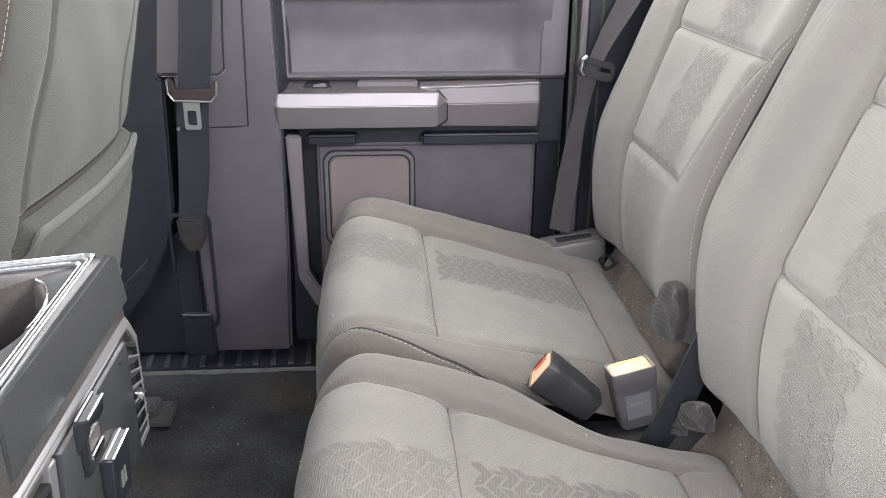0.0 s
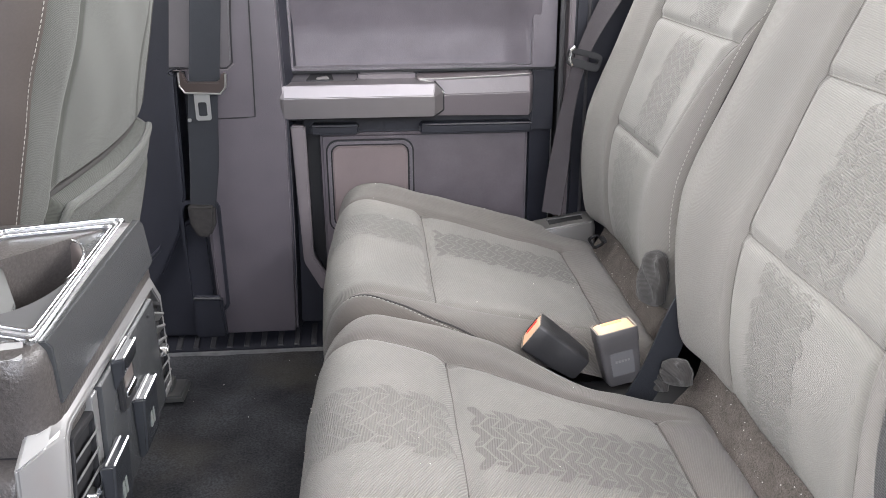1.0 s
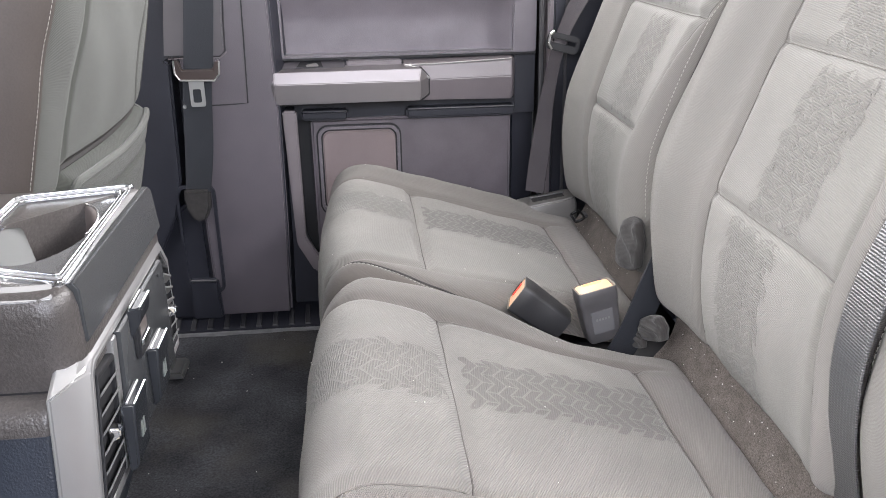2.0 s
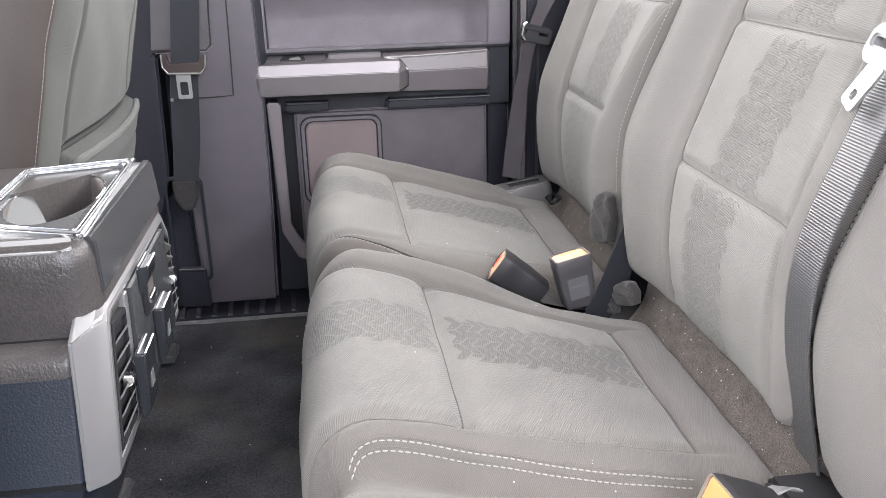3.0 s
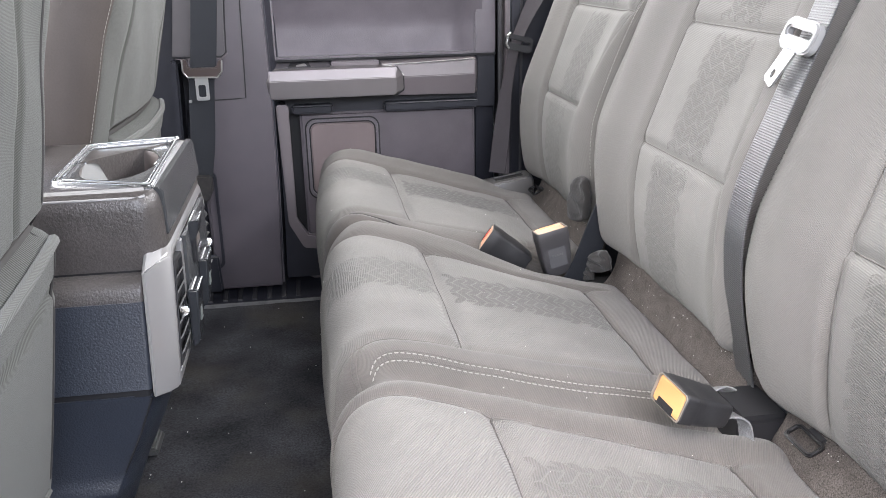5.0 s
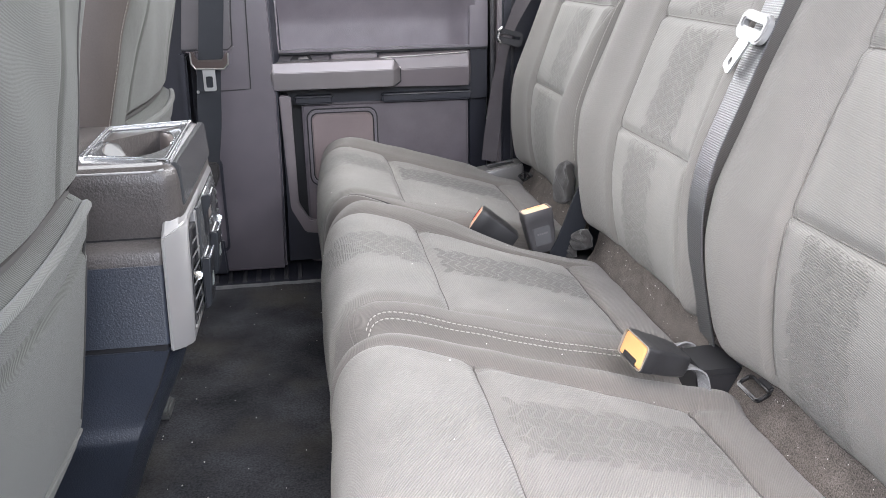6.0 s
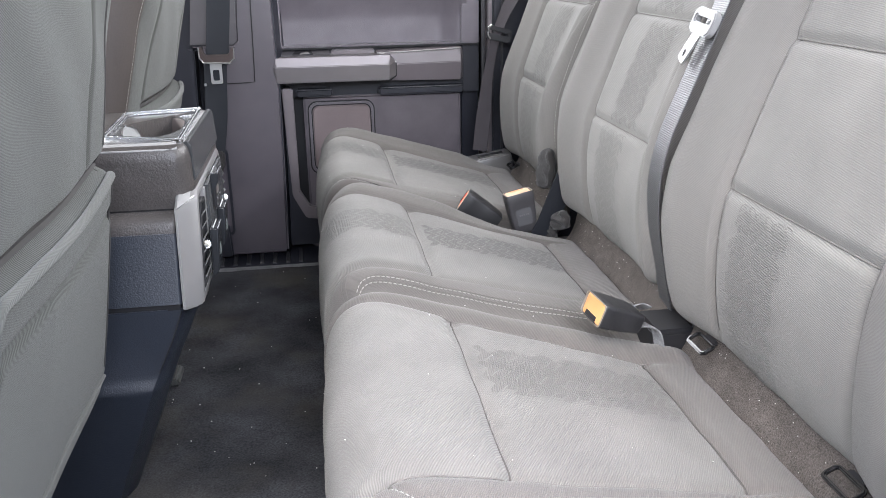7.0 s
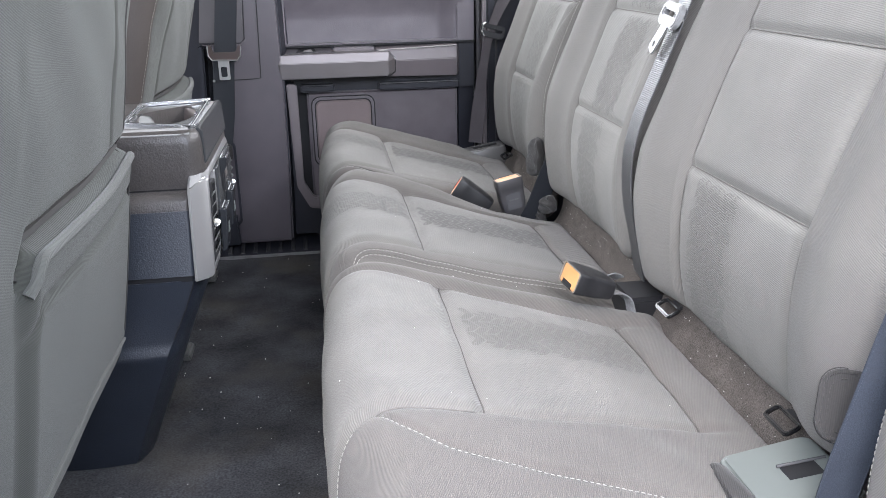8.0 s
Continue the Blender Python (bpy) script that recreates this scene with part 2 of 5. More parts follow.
def ribbon(points, widths, thick=0.0014, step=0.008, cross=19, curl=0.0):
    """Webbing along points; widths: the half-width vector at each point."""
    both = smooth_path([(*p, *w) for p, w in zip(points, widths)], step)
    bm = bmesh.new()
    rows = []
    for i, q in enumerate(both):
        c, w = Vector(q[:3]), Vector(q[3:])
        d = Vector(both[min(i + 1, len(both) - 1)][:3]) - Vector(both[max(i - 1, 0)][:3])
        nrm = d.cross(w).normalized()
        top = [bm.verts.new(c + w * k + nrm * (thick / 2 + (0.0007 if j % 2 else 0.0) + curl * (1 - k * k))) for j, k in enumerate(np.linspace(-1, 1, cross))]
        low = [bm.verts.new(c + w * k + nrm * (-thick / 2 + curl * (1 - k * k))) for k in np.linspace(1, -1, cross)]
        rows.append(top + low)
    n = len(rows[0])
    for a, b in zip(rows, rows[1:]):
        for k in range(n):
            bm.faces.new((a[k], a[(k + 1) % n], b[(k + 1) % n], b[k]))
    bm.faces.new(rows[0])
    bm.faces.new(rows[-1][::-1])
    return bm


class Pillow:
    """An upholstered body: a closed outline in x and z carried along y, with rolled ends.
    off(X, Y, Z, S) lifts or sinks the skin; warp(X, Y, Z) gives new y."""

    def __init__(self, outline, y0, y1, roll, step=0.004, off=None, warp=None):
        pts = list(outline) + [outline[0]]
        p = smooth_path(pts, step)[:-1]
        self.x, self.z = p[:, 0], p[:, 1]
        t = np.roll(p, -1, 0) - np.roll(p, 1, 0)
        t /= np.linalg.norm(t, axis=1)[:, None]
        area = np.sum(self.x * np.roll(self.z, -1) - np.roll(self.x, -1) * self.z)
        sign = 1 if area > 0 else -1
        self.nx, self.nz = sign * t[:, 1], -sign * t[:, 0]
        self.s = np.r_[0, np.cumsum(np.linalg.norm(np.diff(p, axis=0), axis=1))]
        self.y0, self.y1, self.roll, self.step, self.off, self.warp = y0, y1, roll, step, off, warp

    def s_at_x(self, x, z_min=0.0):
        ok = self.z >= z_min
        k = np.where(ok)[0]
        k = k[:int(np.argmax(self.x[k])) + 1]
        return float(np.interp(x, np.maximum.accumulate(self.x[k]), self.s[k]))

    def s_of_z(self, z, share=0.45):
        """Place along the outline's first rise at height z."""
        n = int(len(self.z) * share)
        k = int(np.argmax(self.z[:n]))
        zz = np.maximum.accumulate(self.z[:k + 1])
        return np.interp(z, zz, self.s[:k + 1])

    def s_at_z(self, z, x_max):
        ok = self.x <= x_max
        i = np.where(ok)[0][np.argmin(np.abs(self.z[ok] - z))]
        return self.s[i]

    def at(self, s, y, lift=0.0):
        s, y = np.asarray(s, float), np.asarray(y, float)
        x, z = np.interp(s, self.s, self.x), np.interp(s, self.s, self.z)
        nx, nz = np.interp(s, self.s, self.nx), np.interp(s, self.s, self.nz)
        e = np.clip(np.minimum(y - self.y0, self.y1 - y), 0, self.roll)
        sink = self.roll - np.sqrt(np.maximum(self.roll ** 2 - (self.roll - e) ** 2, 0))
        d = lift - sink
        if self.off is not None:
            d = d + self.off(x, y, z, s)
        yy = self.warp(x, y, z) if self.warp is not None else y
        return np.stack([x + nx * d, yy, z + nz * d], axis=-1)

    def build(self, pieces, parent, pick=None, cap=0):
        """pieces: (name, material, label) of each region that pick() numbers."""
        k = max(5, int(self.roll / self.step * 1.3))
        e = self.roll * (1 - np.cos(np.linspace(0, math.pi / 2, k)))
        mid = np.linspace(self.y0 + self.roll, self.y1 - self.roll, max(3, int((self.y1 - self.y0 - 2 * self.roll) / self.step)))
        ys = np.r_[self.y0 + e[:-1], mid, (self.y1 - e[:-1])[::-1]]
        S, Y = np.meshgrid(self.s, ys)
        P = self.at(S, Y)
        n, m = len(self.s), len(ys)
        verts = P.reshape(-1, 3)
        i, j = np.meshgrid(np.arange(n), np.arange(m - 1))
        i2 = (i + 1) % n
        quads = np.stack([j * n + i, j * n + i2, (j + 1) * n + i2, (j + 1) * n + i], axis=-1).reshape(-1, 4)
        S2, Y2 = np.meshgrid(self.s, (ys[1:] + ys[:-1]) / 2)
        X2, Z2 = np.interp(S2, self.s, self.x), np.interp(S2, self.s, self.z)
        region = pick(X2, Y2, Z2, S2).astype(int).reshape(-1) if pick is not None else np.zeros(len(quads), int)
        uv = np.stack([S, Y], axis=-1).reshape(-1, 2)
        made = []
        for k, (piece, mat, note) in enumerate(pieces):
            faces = quads[region == k]
            if not len(faces):
                continue
            used, back = np.unique(faces, return_inverse=True)
            faces = back.reshape(-1, 4).tolist()
            if k == cap:
                at = {int(v): q for q, v in enumerate(used)}
                ends = [tuple(range(n))[::-1], tuple(range((m - 1) * n, m * n))]
                faces += [tuple(at[v] for v in end) for end in ends if all(v in at for v in end)]
            made.append(raw_part(piece, verts[used], faces, mat, parent, note, uv=uv[used]))
        return made


def groove(d, depth=0.004, width=0.0045):
    return -depth * np.exp(-(d / width) ** 2)


def step01(a, b, x):
    t = np.clip((x - a) / (b - a), 0, 1)
    return t * t * (3 - 2 * t)


def window01(x, a, b, soft=0.01):
    return step01(a - soft, a + soft, x) * (1 - step01(b - soft, b + soft, x))


def stitches(name, body, sy, parent, label="", length=0.004, gap=0.0017, r=0.00055, lift=0.0004):
    """Thread laid in short stitches over a body along (s, y) points."""
    path = smooth_path(sy, 0.0013)
    P = body.at(path[:, 0], path[:, 1], lift)
    s = np.r_[0, np.cumsum(np.linalg.norm(np.diff(P, axis=0), axis=1))]
    verts, faces = [], []
    a = 0.0
    while a + length < s[-1]:
        p0, p1 = [np.array([np.interp(q, s, P[:, k]) for k in range(3)]) for q in (a, a + length)]
        d = (p1 - p0) / np.linalg.norm(p1 - p0)
        u = np.cross(d, (0.2, 0.3, 0.93))
        u /= np.linalg.norm(u)
        w = np.cross(d, u)
        base = len(verts)
        for f, rr in ((0.0, 0.5), (0.25, 1.0), (0.75, 1.0), (1.0, 0.5)):
            for g in range(4):
                ang = g * math.pi / 2 + math.pi / 4
                verts.append(p0 + (p1 - p0) * f + rr * r * (u * math.cos(ang) + w * math.sin(ang)))
        for q in range(3):
            for g in range(4):
                faces.append((base + q * 4 + g, base + q * 4 + (g + 1) % 4, base + q * 4 + 4 + (g + 1) % 4, base + q * 4 + 4 + g))
        faces.append((base + 3, base + 2, base + 1, base))
        faces.append((base + 12, base + 13, base + 14, base + 15))
        a += length + gap
    return raw_part(name, verts, faces, THREAD, parent, label)


def seam(body, sy, parent, r=0.0007, lift=0.0006, cloth=None):
    """The tucked-in joint between two pieces of cloth: a dark cord paints the crease's shade."""
    path = smooth_path(sy, 0.003)
    return part("seam", tube([Vector(q) for q in body.at(path[:, 0], path[:, 1], lift)], r, 6), cloth or SEAM_SHADE, parent)


def tread(name, body, s0, s1, yc, parent, seed=1, drop=0.0, lift=0.0006, cloth=None, half=0.047):
    """Arched tread blocks: strips between parallel zigzags, cut at every second bend so that neighbours interlock, with short teeth at the edge."""
    rng = random.Random(seed)
    deep, wide, swing, gap = 0.0126, 0.0178, 0.0112, 0.0025
    verts, faces, flat = [], [], []

    def block(s, y, up, low, high):
        """One arch whose bend lies at y and points to the side that up names, kept between low and high."""
        base = len(verts)
        steps = [q for q in np.linspace(-1, 1, 7)]
        marks = sorted({min(max(y + q * wide, low), high) for q in steps + [0.0]})
        if marks[-1] - marks[0] < 0.006:
            return
        for k, m in enumerate(marks):
            inset = gap * 0.5 * (1 if k == 0 else -1 if k == len(marks) - 1 else 0)
            off = up * swing * (0.5 - abs(m - y) / wide)
            for edge in (gap / 2, deep - gap / 2):
                flat.append((min(max(s + off + edge, s0), s1), m + inset))
        p = np.array(flat[base:])
        verts.extend(body.at(p[:, 0], p[:, 1], lift))
        for k in range(len(marks) - 1):
            faces.append((base + 2 * k, base + 2 * k + 1, base + 2 * k + 3, base + 2 * k + 2))

    row = 0
    s = s0
    while s < s1 - deep * 0.5:
        reach = half + (0.0085, 0.0, 0.004)[row % 3]
        for i in range(-4, 5):
            y = (2 * i + row % 2) * wide
            if abs(y) < reach + wide and rng.random() >= drop:
                block(s, yc + y, 1 if row % 2 == 0 else -1, yc - reach + 0.004 * (row % 2), yc + reach - 0.004 * (row % 2))
        s += deep
        row += 1
    ob = raw_part(name, verts, faces, cloth or PRINT, parent, "darker tread print woven into the cloth", uv=flat)
    return tagged(ob, kind="stuff")


def smooth_line(points, step):
    p = np.array(points, float)
    s = np.r_[0, np.cumsum(np.linalg.norm(np.diff(p, axis=0), axis=1))]
    q = np.unique(np.r_[s, np.arange(0, s[-1], step)])
    return np.stack([np.interp(q, s, p[:, k]) for k in range(2)], axis=1)


# ---------------------------------------------------------------- the cab's shell
def shell():
    tagged(part("ground", box(-300, 300, -300, 300, -0.75, -0.62, 0), ASPHALT, None), "pale grey asphalt ground outside the truck", "ground", kind="structure")
    # floor pan with carpet: gently uneven sheet
    xs, ys = np.linspace(-1.5, 0.6, 120), np.linspace(-0.26, 1.437, 100)
    verts = []
    for y in ys:
        for x in xs:
            h = 0.004 * noise.noise(Vector((x * 7, y * 7, 0))) + 0.002 * noise.noise(Vector((x * 23, y * 23, 3)))
            verts.append((x, y, h - 0.003))
    n = len(xs)
    faces = [(j * n + i, j * n + i + 1, (j + 1) * n + i + 1, (j + 1) * n + i) for j in range(len(ys) - 1) for i in range(n - 1)]
    base = len(verts)
    verts += [(-1.5, -0.26, -0.05), (0.6, -0.26, -0.05), (0.6, 1.437, -0.05), (-1.5, 1.437, -0.05)]
    faces.append((base, base + 3, base + 2, base + 1))
    tagged(raw_part("floor", verts, faces, CARPET, None), "dark worn carpet with pale scuffs and dust", "floor", kind="structure")
    tagged(part("ceiling", box(-1.5, 0.75, -0.28, 1.62, 1.2, 1.24, 0.01), LINER, None), "pale cloth headliner above the seats", "ceiling", kind="structure")
    # rear wall with its window
    wall = thing("wall_rear", "plain rear cab wall behind the bench", "wall", kind="structure")
    part("wall_panel", box(0.68, 0.74, -0.28, 1.56, -0.06, 0.86, 0.005), TRIM, wall)
    part("wall_header", box(0.68, 0.74, -0.28, 1.56, 1.14, 1.2, 0.005), LINER, wall)
    for y0, y1 in ((-0.28, 0.0), (1.24, 1.56)):
        part("wall_post", box(0.68, 0.74, y0, y1, 0.863, 1.137, 0.005), TRIM, wall)
    front = thing("wall_front", "plain dark dashboard end of the cab", "wall", kind="structure")
    part("wall_panel", box(-1.62, -1.5, -0.28, 1.56, -0.06, 0.75, 0.005), DARK, front)
    # near side round the open doorway
    near = thing("wall_near", "body side round the open rear doorway", "wall", kind="structure")
    part("pillar", box(-0.72, -0.56, -0.3, -0.2, -0.06, 1.2, 0.02), DARK, near)
    part("quarter_panel", box(0.56, 0.68, -0.3, -0.2, -0.06, 1.2, 0.02), DARK, near)
    part("front_door_panel", box(-1.5, -0.723, -0.3, -0.24, -0.06, 0.72, 0.01), DARK, near)
    part("sill", box(-0.56, 0.56, -0.3, -0.262, -0.12, -0.004, 0.008), DARK, near)


shell()


# ---------------------------------------------------------------- far door
GRILLE = material("speaker_grille_cloth", (0.165, 0.132, 0.133), 0.7, vary=0.1, scale=9, bump=0.5, bump_scale=1400, grain=0.1)
POCKET_TRIM = material("pocket_edge_plastic", (0.13, 0.114, 0.122), 0.4, vary=0.05, bump=0.2)
SEAL = material("rubber_seal", (0.045, 0.044, 0.048), 0.5, vary=0.1)
SILL_EDGE = material("scuffed_sill_edge", (0.16, 0.16, 0.165), 0.35, vary=0.3, scale=40)
ANCHOR = material("scuffed_anchor_plastic", (0.02, 0.018, 0.018), 0.6, vary=0.4, scale=150)
TONGUE = material("dark_chrome", (0.16, 0.13, 0.125), 0.28, metal=0.9, vary=0.05)


def far_door():
    door = thing("door_1", "closed rear door with dark grained plastic trim", "door", kind="structure", at=(0.15, 1.5, 0.0))
    part("outer_panel", box(-0.08, 0.386, 1.545, 1.6, 0.0, 0.74, 0.004), DARK, door)
    # upper trim: a hollow with a rounded rear corner inside a raised border
    inner = rounded(-0.077, 0.338, 0.507, 0.627, 0.004)
    k = len(inner) // 4
    inner[:k] = [(0.338 - 0.034 + 0.034 * math.cos(radians(90 * i / (k - 1))), 0.627 - 0.034 + 0.034 * math.sin(radians(90 * i / (k - 1)))) for i in range(k)]
    outer = rounded(-0.082, 0.381, 0.503, 0.735, 0.006)
    part("upper_border", ring(outer, inner, 1.5, 1.544, 0.003), TRIM, door)
    xs, zs = np.linspace(-0.079, 0.352, 36), np.linspace(0.5, 0.68, 20)
    bm = bmesh.new()
    rows = [[bm.verts.new((x, 1.534 - 0.026 * step01(0.285, 0.342, x) - 0.022 * step01(0.56, 0.64, z), z)) for x in xs] for z in zs]
    back = [bm.verts.new(p) for p in ((-0.079, 1.5445, 0.5), (0.352, 1.5445, 0.5), (0.352, 1.5445, 0.68), (-0.079, 1.5445, 0.68))]
    for a, b in zip(rows, rows[1:]):
        for i in range(len(xs) - 1):
            bm.faces.new((a[i], a[i + 1], b[i + 1], b[i]))
    bm.faces.new(back)
    part("upper_panel", bm, TRIM, door)
    # middle band
    part("middle_band", box(-0.08, 0.382, 1.518, 1.544, 0.388, 0.4995, 0.002), DARK, door)
    part("band_lip", box(-0.08, 0.382, 1.503, 1.53, 0.4985, 0.5035, 0.001), BLACK, door)
    part("switch_panel", loft([[(-0.09, 1.477, 0.47), (0.03, 1.477, 0.47), (0.032, 1.517, 0.47), (-0.078, 1.517, 0.47)],
                               [(-0.089, 1.477, 0.482), (0.031, 1.477, 0.481), (0.032, 1.517, 0.498), (-0.078, 1.517, 0.498)]], 0.0025), SWITCH, door, "smooth grey switch panel")
    # silver tube paints the glint on the panel's front edge
    part("panel_edge", tube([(-0.087, 1.477, 0.4825), (0.029, 1.477, 0.4815)], 0.0013, 6), SILVER, door, "bright line painting the glint on the panel edge")
    part("switch_well", loft([[(-0.055, 1.492, 0.486), (-0.008, 1.492, 0.486), (-0.012, 1.508, 0.493), (-0.048, 1.508, 0.493)], [(-0.055, 1.492, 0.4895), (-0.008, 1.492, 0.4895), (-0.012, 1.508, 0.4965), (-0.048, 1.508, 0.4965)]]), BLACK, door)
    part("window_switch", loft([[(-0.04, 1.4925, 0.4885), (-0.014, 1.4925, 0.4885), (-0.016, 1.498, 0.491), (-0.038, 1.498, 0.491)],
                                [(-0.036, 1.4925, 0.4915), (-0.02, 1.4925, 0.4945), (-0.02, 1.497, 0.496), (-0.036, 1.497, 0.4935)]], 0.0008), SWITCH_TIP, door, "small bright window switch")
    part("grip_cup", box(0.034, 0.134, 1.506, 1.518, 0.452, 0.4975, 0.003), POCKET_TRIM, door)
    # long pull on the rear half, with a crease along its face
    part("pull_block", loft([[(0.136, 1.518, 0.422), (0.136, 1.483, 0.425), (0.136, 1.473, 0.462), (0.136, 1.482, 0.487), (0.136, 1.51, 0.494), (0.136, 1.518, 0.494)],
                             [(0.333, 1.518, 0.419), (0.333, 1.486, 0.421), (0.333, 1.477, 0.464), (0.333, 1.484, 0.493), (0.333, 1.51, 0.498), (0.333, 1.518, 0.498)],
                             [(0.341, 1.518, 0.424), (0.341, 1.5, 0.426), (0.341, 1.496, 0.464), (0.341, 1.5, 0.488), (0.341, 1.51, 0.494), (0.341, 1.518, 0.494)]], 0.0015, 2), POCKET_TRIM, door, "", True, 16)
    # silver tubes paint the highlight along the pull's edges
    part("pull_edge", tube([(0.139, 1.4835, 0.4885), (0.2, 1.4825, 0.4895), (0.27, 1.4825, 0.492), (0.333, 1.484, 0.4945)], 0.0017, 6), SILVER, door, "silver line painting the glint on the pull's edge")
    part("pull_nose", tube([(0.139, 1.4835, 0.4885), (0.158, 1.472, 0.4855), (0.173, 1.464, 0.475), (0.18, 1.458, 0.468)], 0.002, 6), SILVER, door, "silver line painting the glint on the pull's edge")
    # armrest bezel: flat face, wide bright chamfer, sloping end facets
    flat = [(-0.093, 0.434), (-0.09, 0.4305), (0.16, 0.4305), (0.163, 0.434), (0.163, 0.464), (0.161, 0.4665), (-0.091, 0.4665), (-0.093, 0.464)]
    rim = [(-0.111, 0.445), (-0.091, 0.4285), (0.162, 0.4285), (0.179, 0.44), (0.179, 0.471), (0.165, 0.486), (-0.092, 0.486), (-0.111, 0.471)]
    part("armrest_bezel", loft([[(x, 1.4455 + (0.4665 - z) * 0.13, z) for x, z in flat], [(x, 1.46 - 0.0075 * (z > 0.48), z) for x, z in rim], [(x, 1.516, z + 0.001) for x, z in rim]], 0.0012, 2), SILVER_DIM, door, "satin silver armrest bezel", True, 12)
    # black surround paints the shaded gap round the bezel
    shade = [((x - 0.034) * 1.018 + 0.034, (z - 0.457) * 1.06 + 0.455) for x, z in rim]
    part("bezel_shade", prism(shade, 1.466, 1.512, 0.001), BLACK, door)
    # slots under the band
    for x0, x1, z0, z1 in ((-0.053, 0.032, 0.392, 0.41), (0.139, 0.341, 0.39, 0.409)):
        part("storage_slot", box(x0, x1, 1.487, 1.517, z0, z1, 0.004, 3), DARK, door)
        part("slot_lip", tube([(x0 + 0.004, 1.4875, z1 - 0.0015), (x1 - 0.002, 1.4875, z1 - 0.0015)], 0.0012, 6), GLOSS, door)
    # lower panel, stepping back towards its rear edge
    part("lower_panel", box(-0.038, 0.336, 1.506, 1.544, 0.012, 0.3905, 0.005, 3), LOWER_TRIM, door)
    part("panel_top_edge", tube([(-0.034, 1.5065, 0.3885), (0.15, 1.5065, 0.3885), (0.333, 1.5065, 0.3885)], 0.0012, 6), POCKET_TRIM, door)
    part("lower_return", loft([[(0.3365, 1.512, 0.012), (0.344, 1.532, 0.012), (0.382, 1.536, 0.012), (0.382, 1.544, 0.012), (0.3365, 1.544, 0.012)], [(0.3365, 1.512, 0.387), (0.344, 1.532, 0.387), (0.382, 1.536, 0.387), (0.382, 1.544, 0.387), (0.3365, 1.544, 0.387)]]), DARK, door)
    part("band_return", box(0.3425, 0.382, 1.512, 1.518, 0.388, 0.4975, 0.002), DARK, door)
    part("pocket_back", box(-0.07, -0.039, 1.532, 1.544, 0.02, 0.388, 0.002), BLACK, door)
    # speaker: two fine dark joints round a raised frame
    def speaker(grow, y0, y1, bevel):
        return rounded(-0.029 + grow, 0.129 - grow, 0.205 + grow, 0.38 - grow, 0.022 - grow * 0.6)
    part("outer_joint", ring(speaker(0, 0, 0, 0), speaker(0.0028, 0, 0, 0), 1.504, 1.507, 0), BLACK, door)
    part("speaker_frame", ring(speaker(0.003, 0, 0, 0), speaker(0.0085, 0, 0, 0), 1.5, 1.507, 0.0012), TRIM, door)
    part("inner_joint", ring(speaker(0.0087, 0, 0, 0), speaker(0.0112, 0, 0, 0), 1.504, 1.507, 0), BLACK, door)
    part("speaker_grille", prism(speaker(0.0114, 0, 0, 0), 1.4995, 1.507, 0.0025, 3), GRILLE, door, "brown-grey speaker grille")
    # pocket edge: upright strip that turns in at its foot
    strip = [(-0.084, 0.418), (-0.059, 0.417), (-0.058, 0.178), (-0.037, 0.141), (0.01, 0.131), (0.3, 0.125), (0.3, 0.1), (0.0, 0.104), (-0.047, 0.11), (-0.076, 0.166)]
    part("pocket_edge", prism(strip, 1.456, 1.47, 0.003), POCKET_TRIM, door, "grey pocket edge strip")
    part("pocket_wall", prism([(-0.082, 0.416), (-0.066, 0.416), (-0.066, 0.175), (-0.043, 0.118), (0.3, 0.112), (0.3, 0.04), (-0.088, 0.04), (-0.084, 0.16)], 1.4705, 1.53, 0.002), DARK, door)
    # weatherstrip and window line
    part("weatherstrip", tube([(0.3885, 1.482, 0.05), (0.388, 1.482, 0.3), (0.387, 1.482, 0.55), (0.386, 1.482, 0.73)], 0.005), SEAL, door)
    part("window_frame", box(-0.07, 0.386, 1.5, 1.56, 0.738, 0.76, 0.004), DARK, door)
    # rear side of the cab behind the door
    side = thing("wall_far", "dark plastic body side behind the closed rear door", "wall", kind="structure", at=(0.55, 1.5, 0))
    part("quarter_trim", box(0.406, 0.68, 1.474, 1.54, -0.05, 0.74, 0.004), DARK, side)
    # unseen sheet and filler, added to stop sky leaking past the trim
    part("leak_screen", box(-0.7, 0.7, 1.604, 1.62, -0.1, 0.74, 0.002), PAINT, side)
    part("quarter_filler", box(0.3905, 0.43, 1.505, 1.56, -0.05, 0.74, 0.002), BLACK, side)
    part("quarter_edge", box(0.395, 0.405, 1.466, 1.5, -0.05, 0.74, 0.003), POCKET_TRIM, side)
    part("quarter_bead", tube([(0.43, 1.4735, 0.0), (0.43, 1.4735, 0.74)], 0.003, 8), SEAL, side)
    part("roof_rail", box(-1.5, 0.68, 1.5, 1.62, 1.16, 1.2, 0.01), LINER, side)
    part("rear_post", box(0.45, 0.68, 1.5, 1.58, 0.743, 1.158, 0.01), LINER, side)
    return door


SWITCH = material("switch_panel_plastic", (0.075, 0.07, 0.077), 0.35, vary=0.06)
SWITCH_TIP = material("switch_tip_plastic", (0.16, 0.15, 0.15), 0.3, vary=0.05)
far_door()


# ---------------------------------------------------------------- far centre pillar with its belt
RIB = material("sill_rib_plastic", (0.03, 0.03, 0.035), 0.6, vary=0.1)


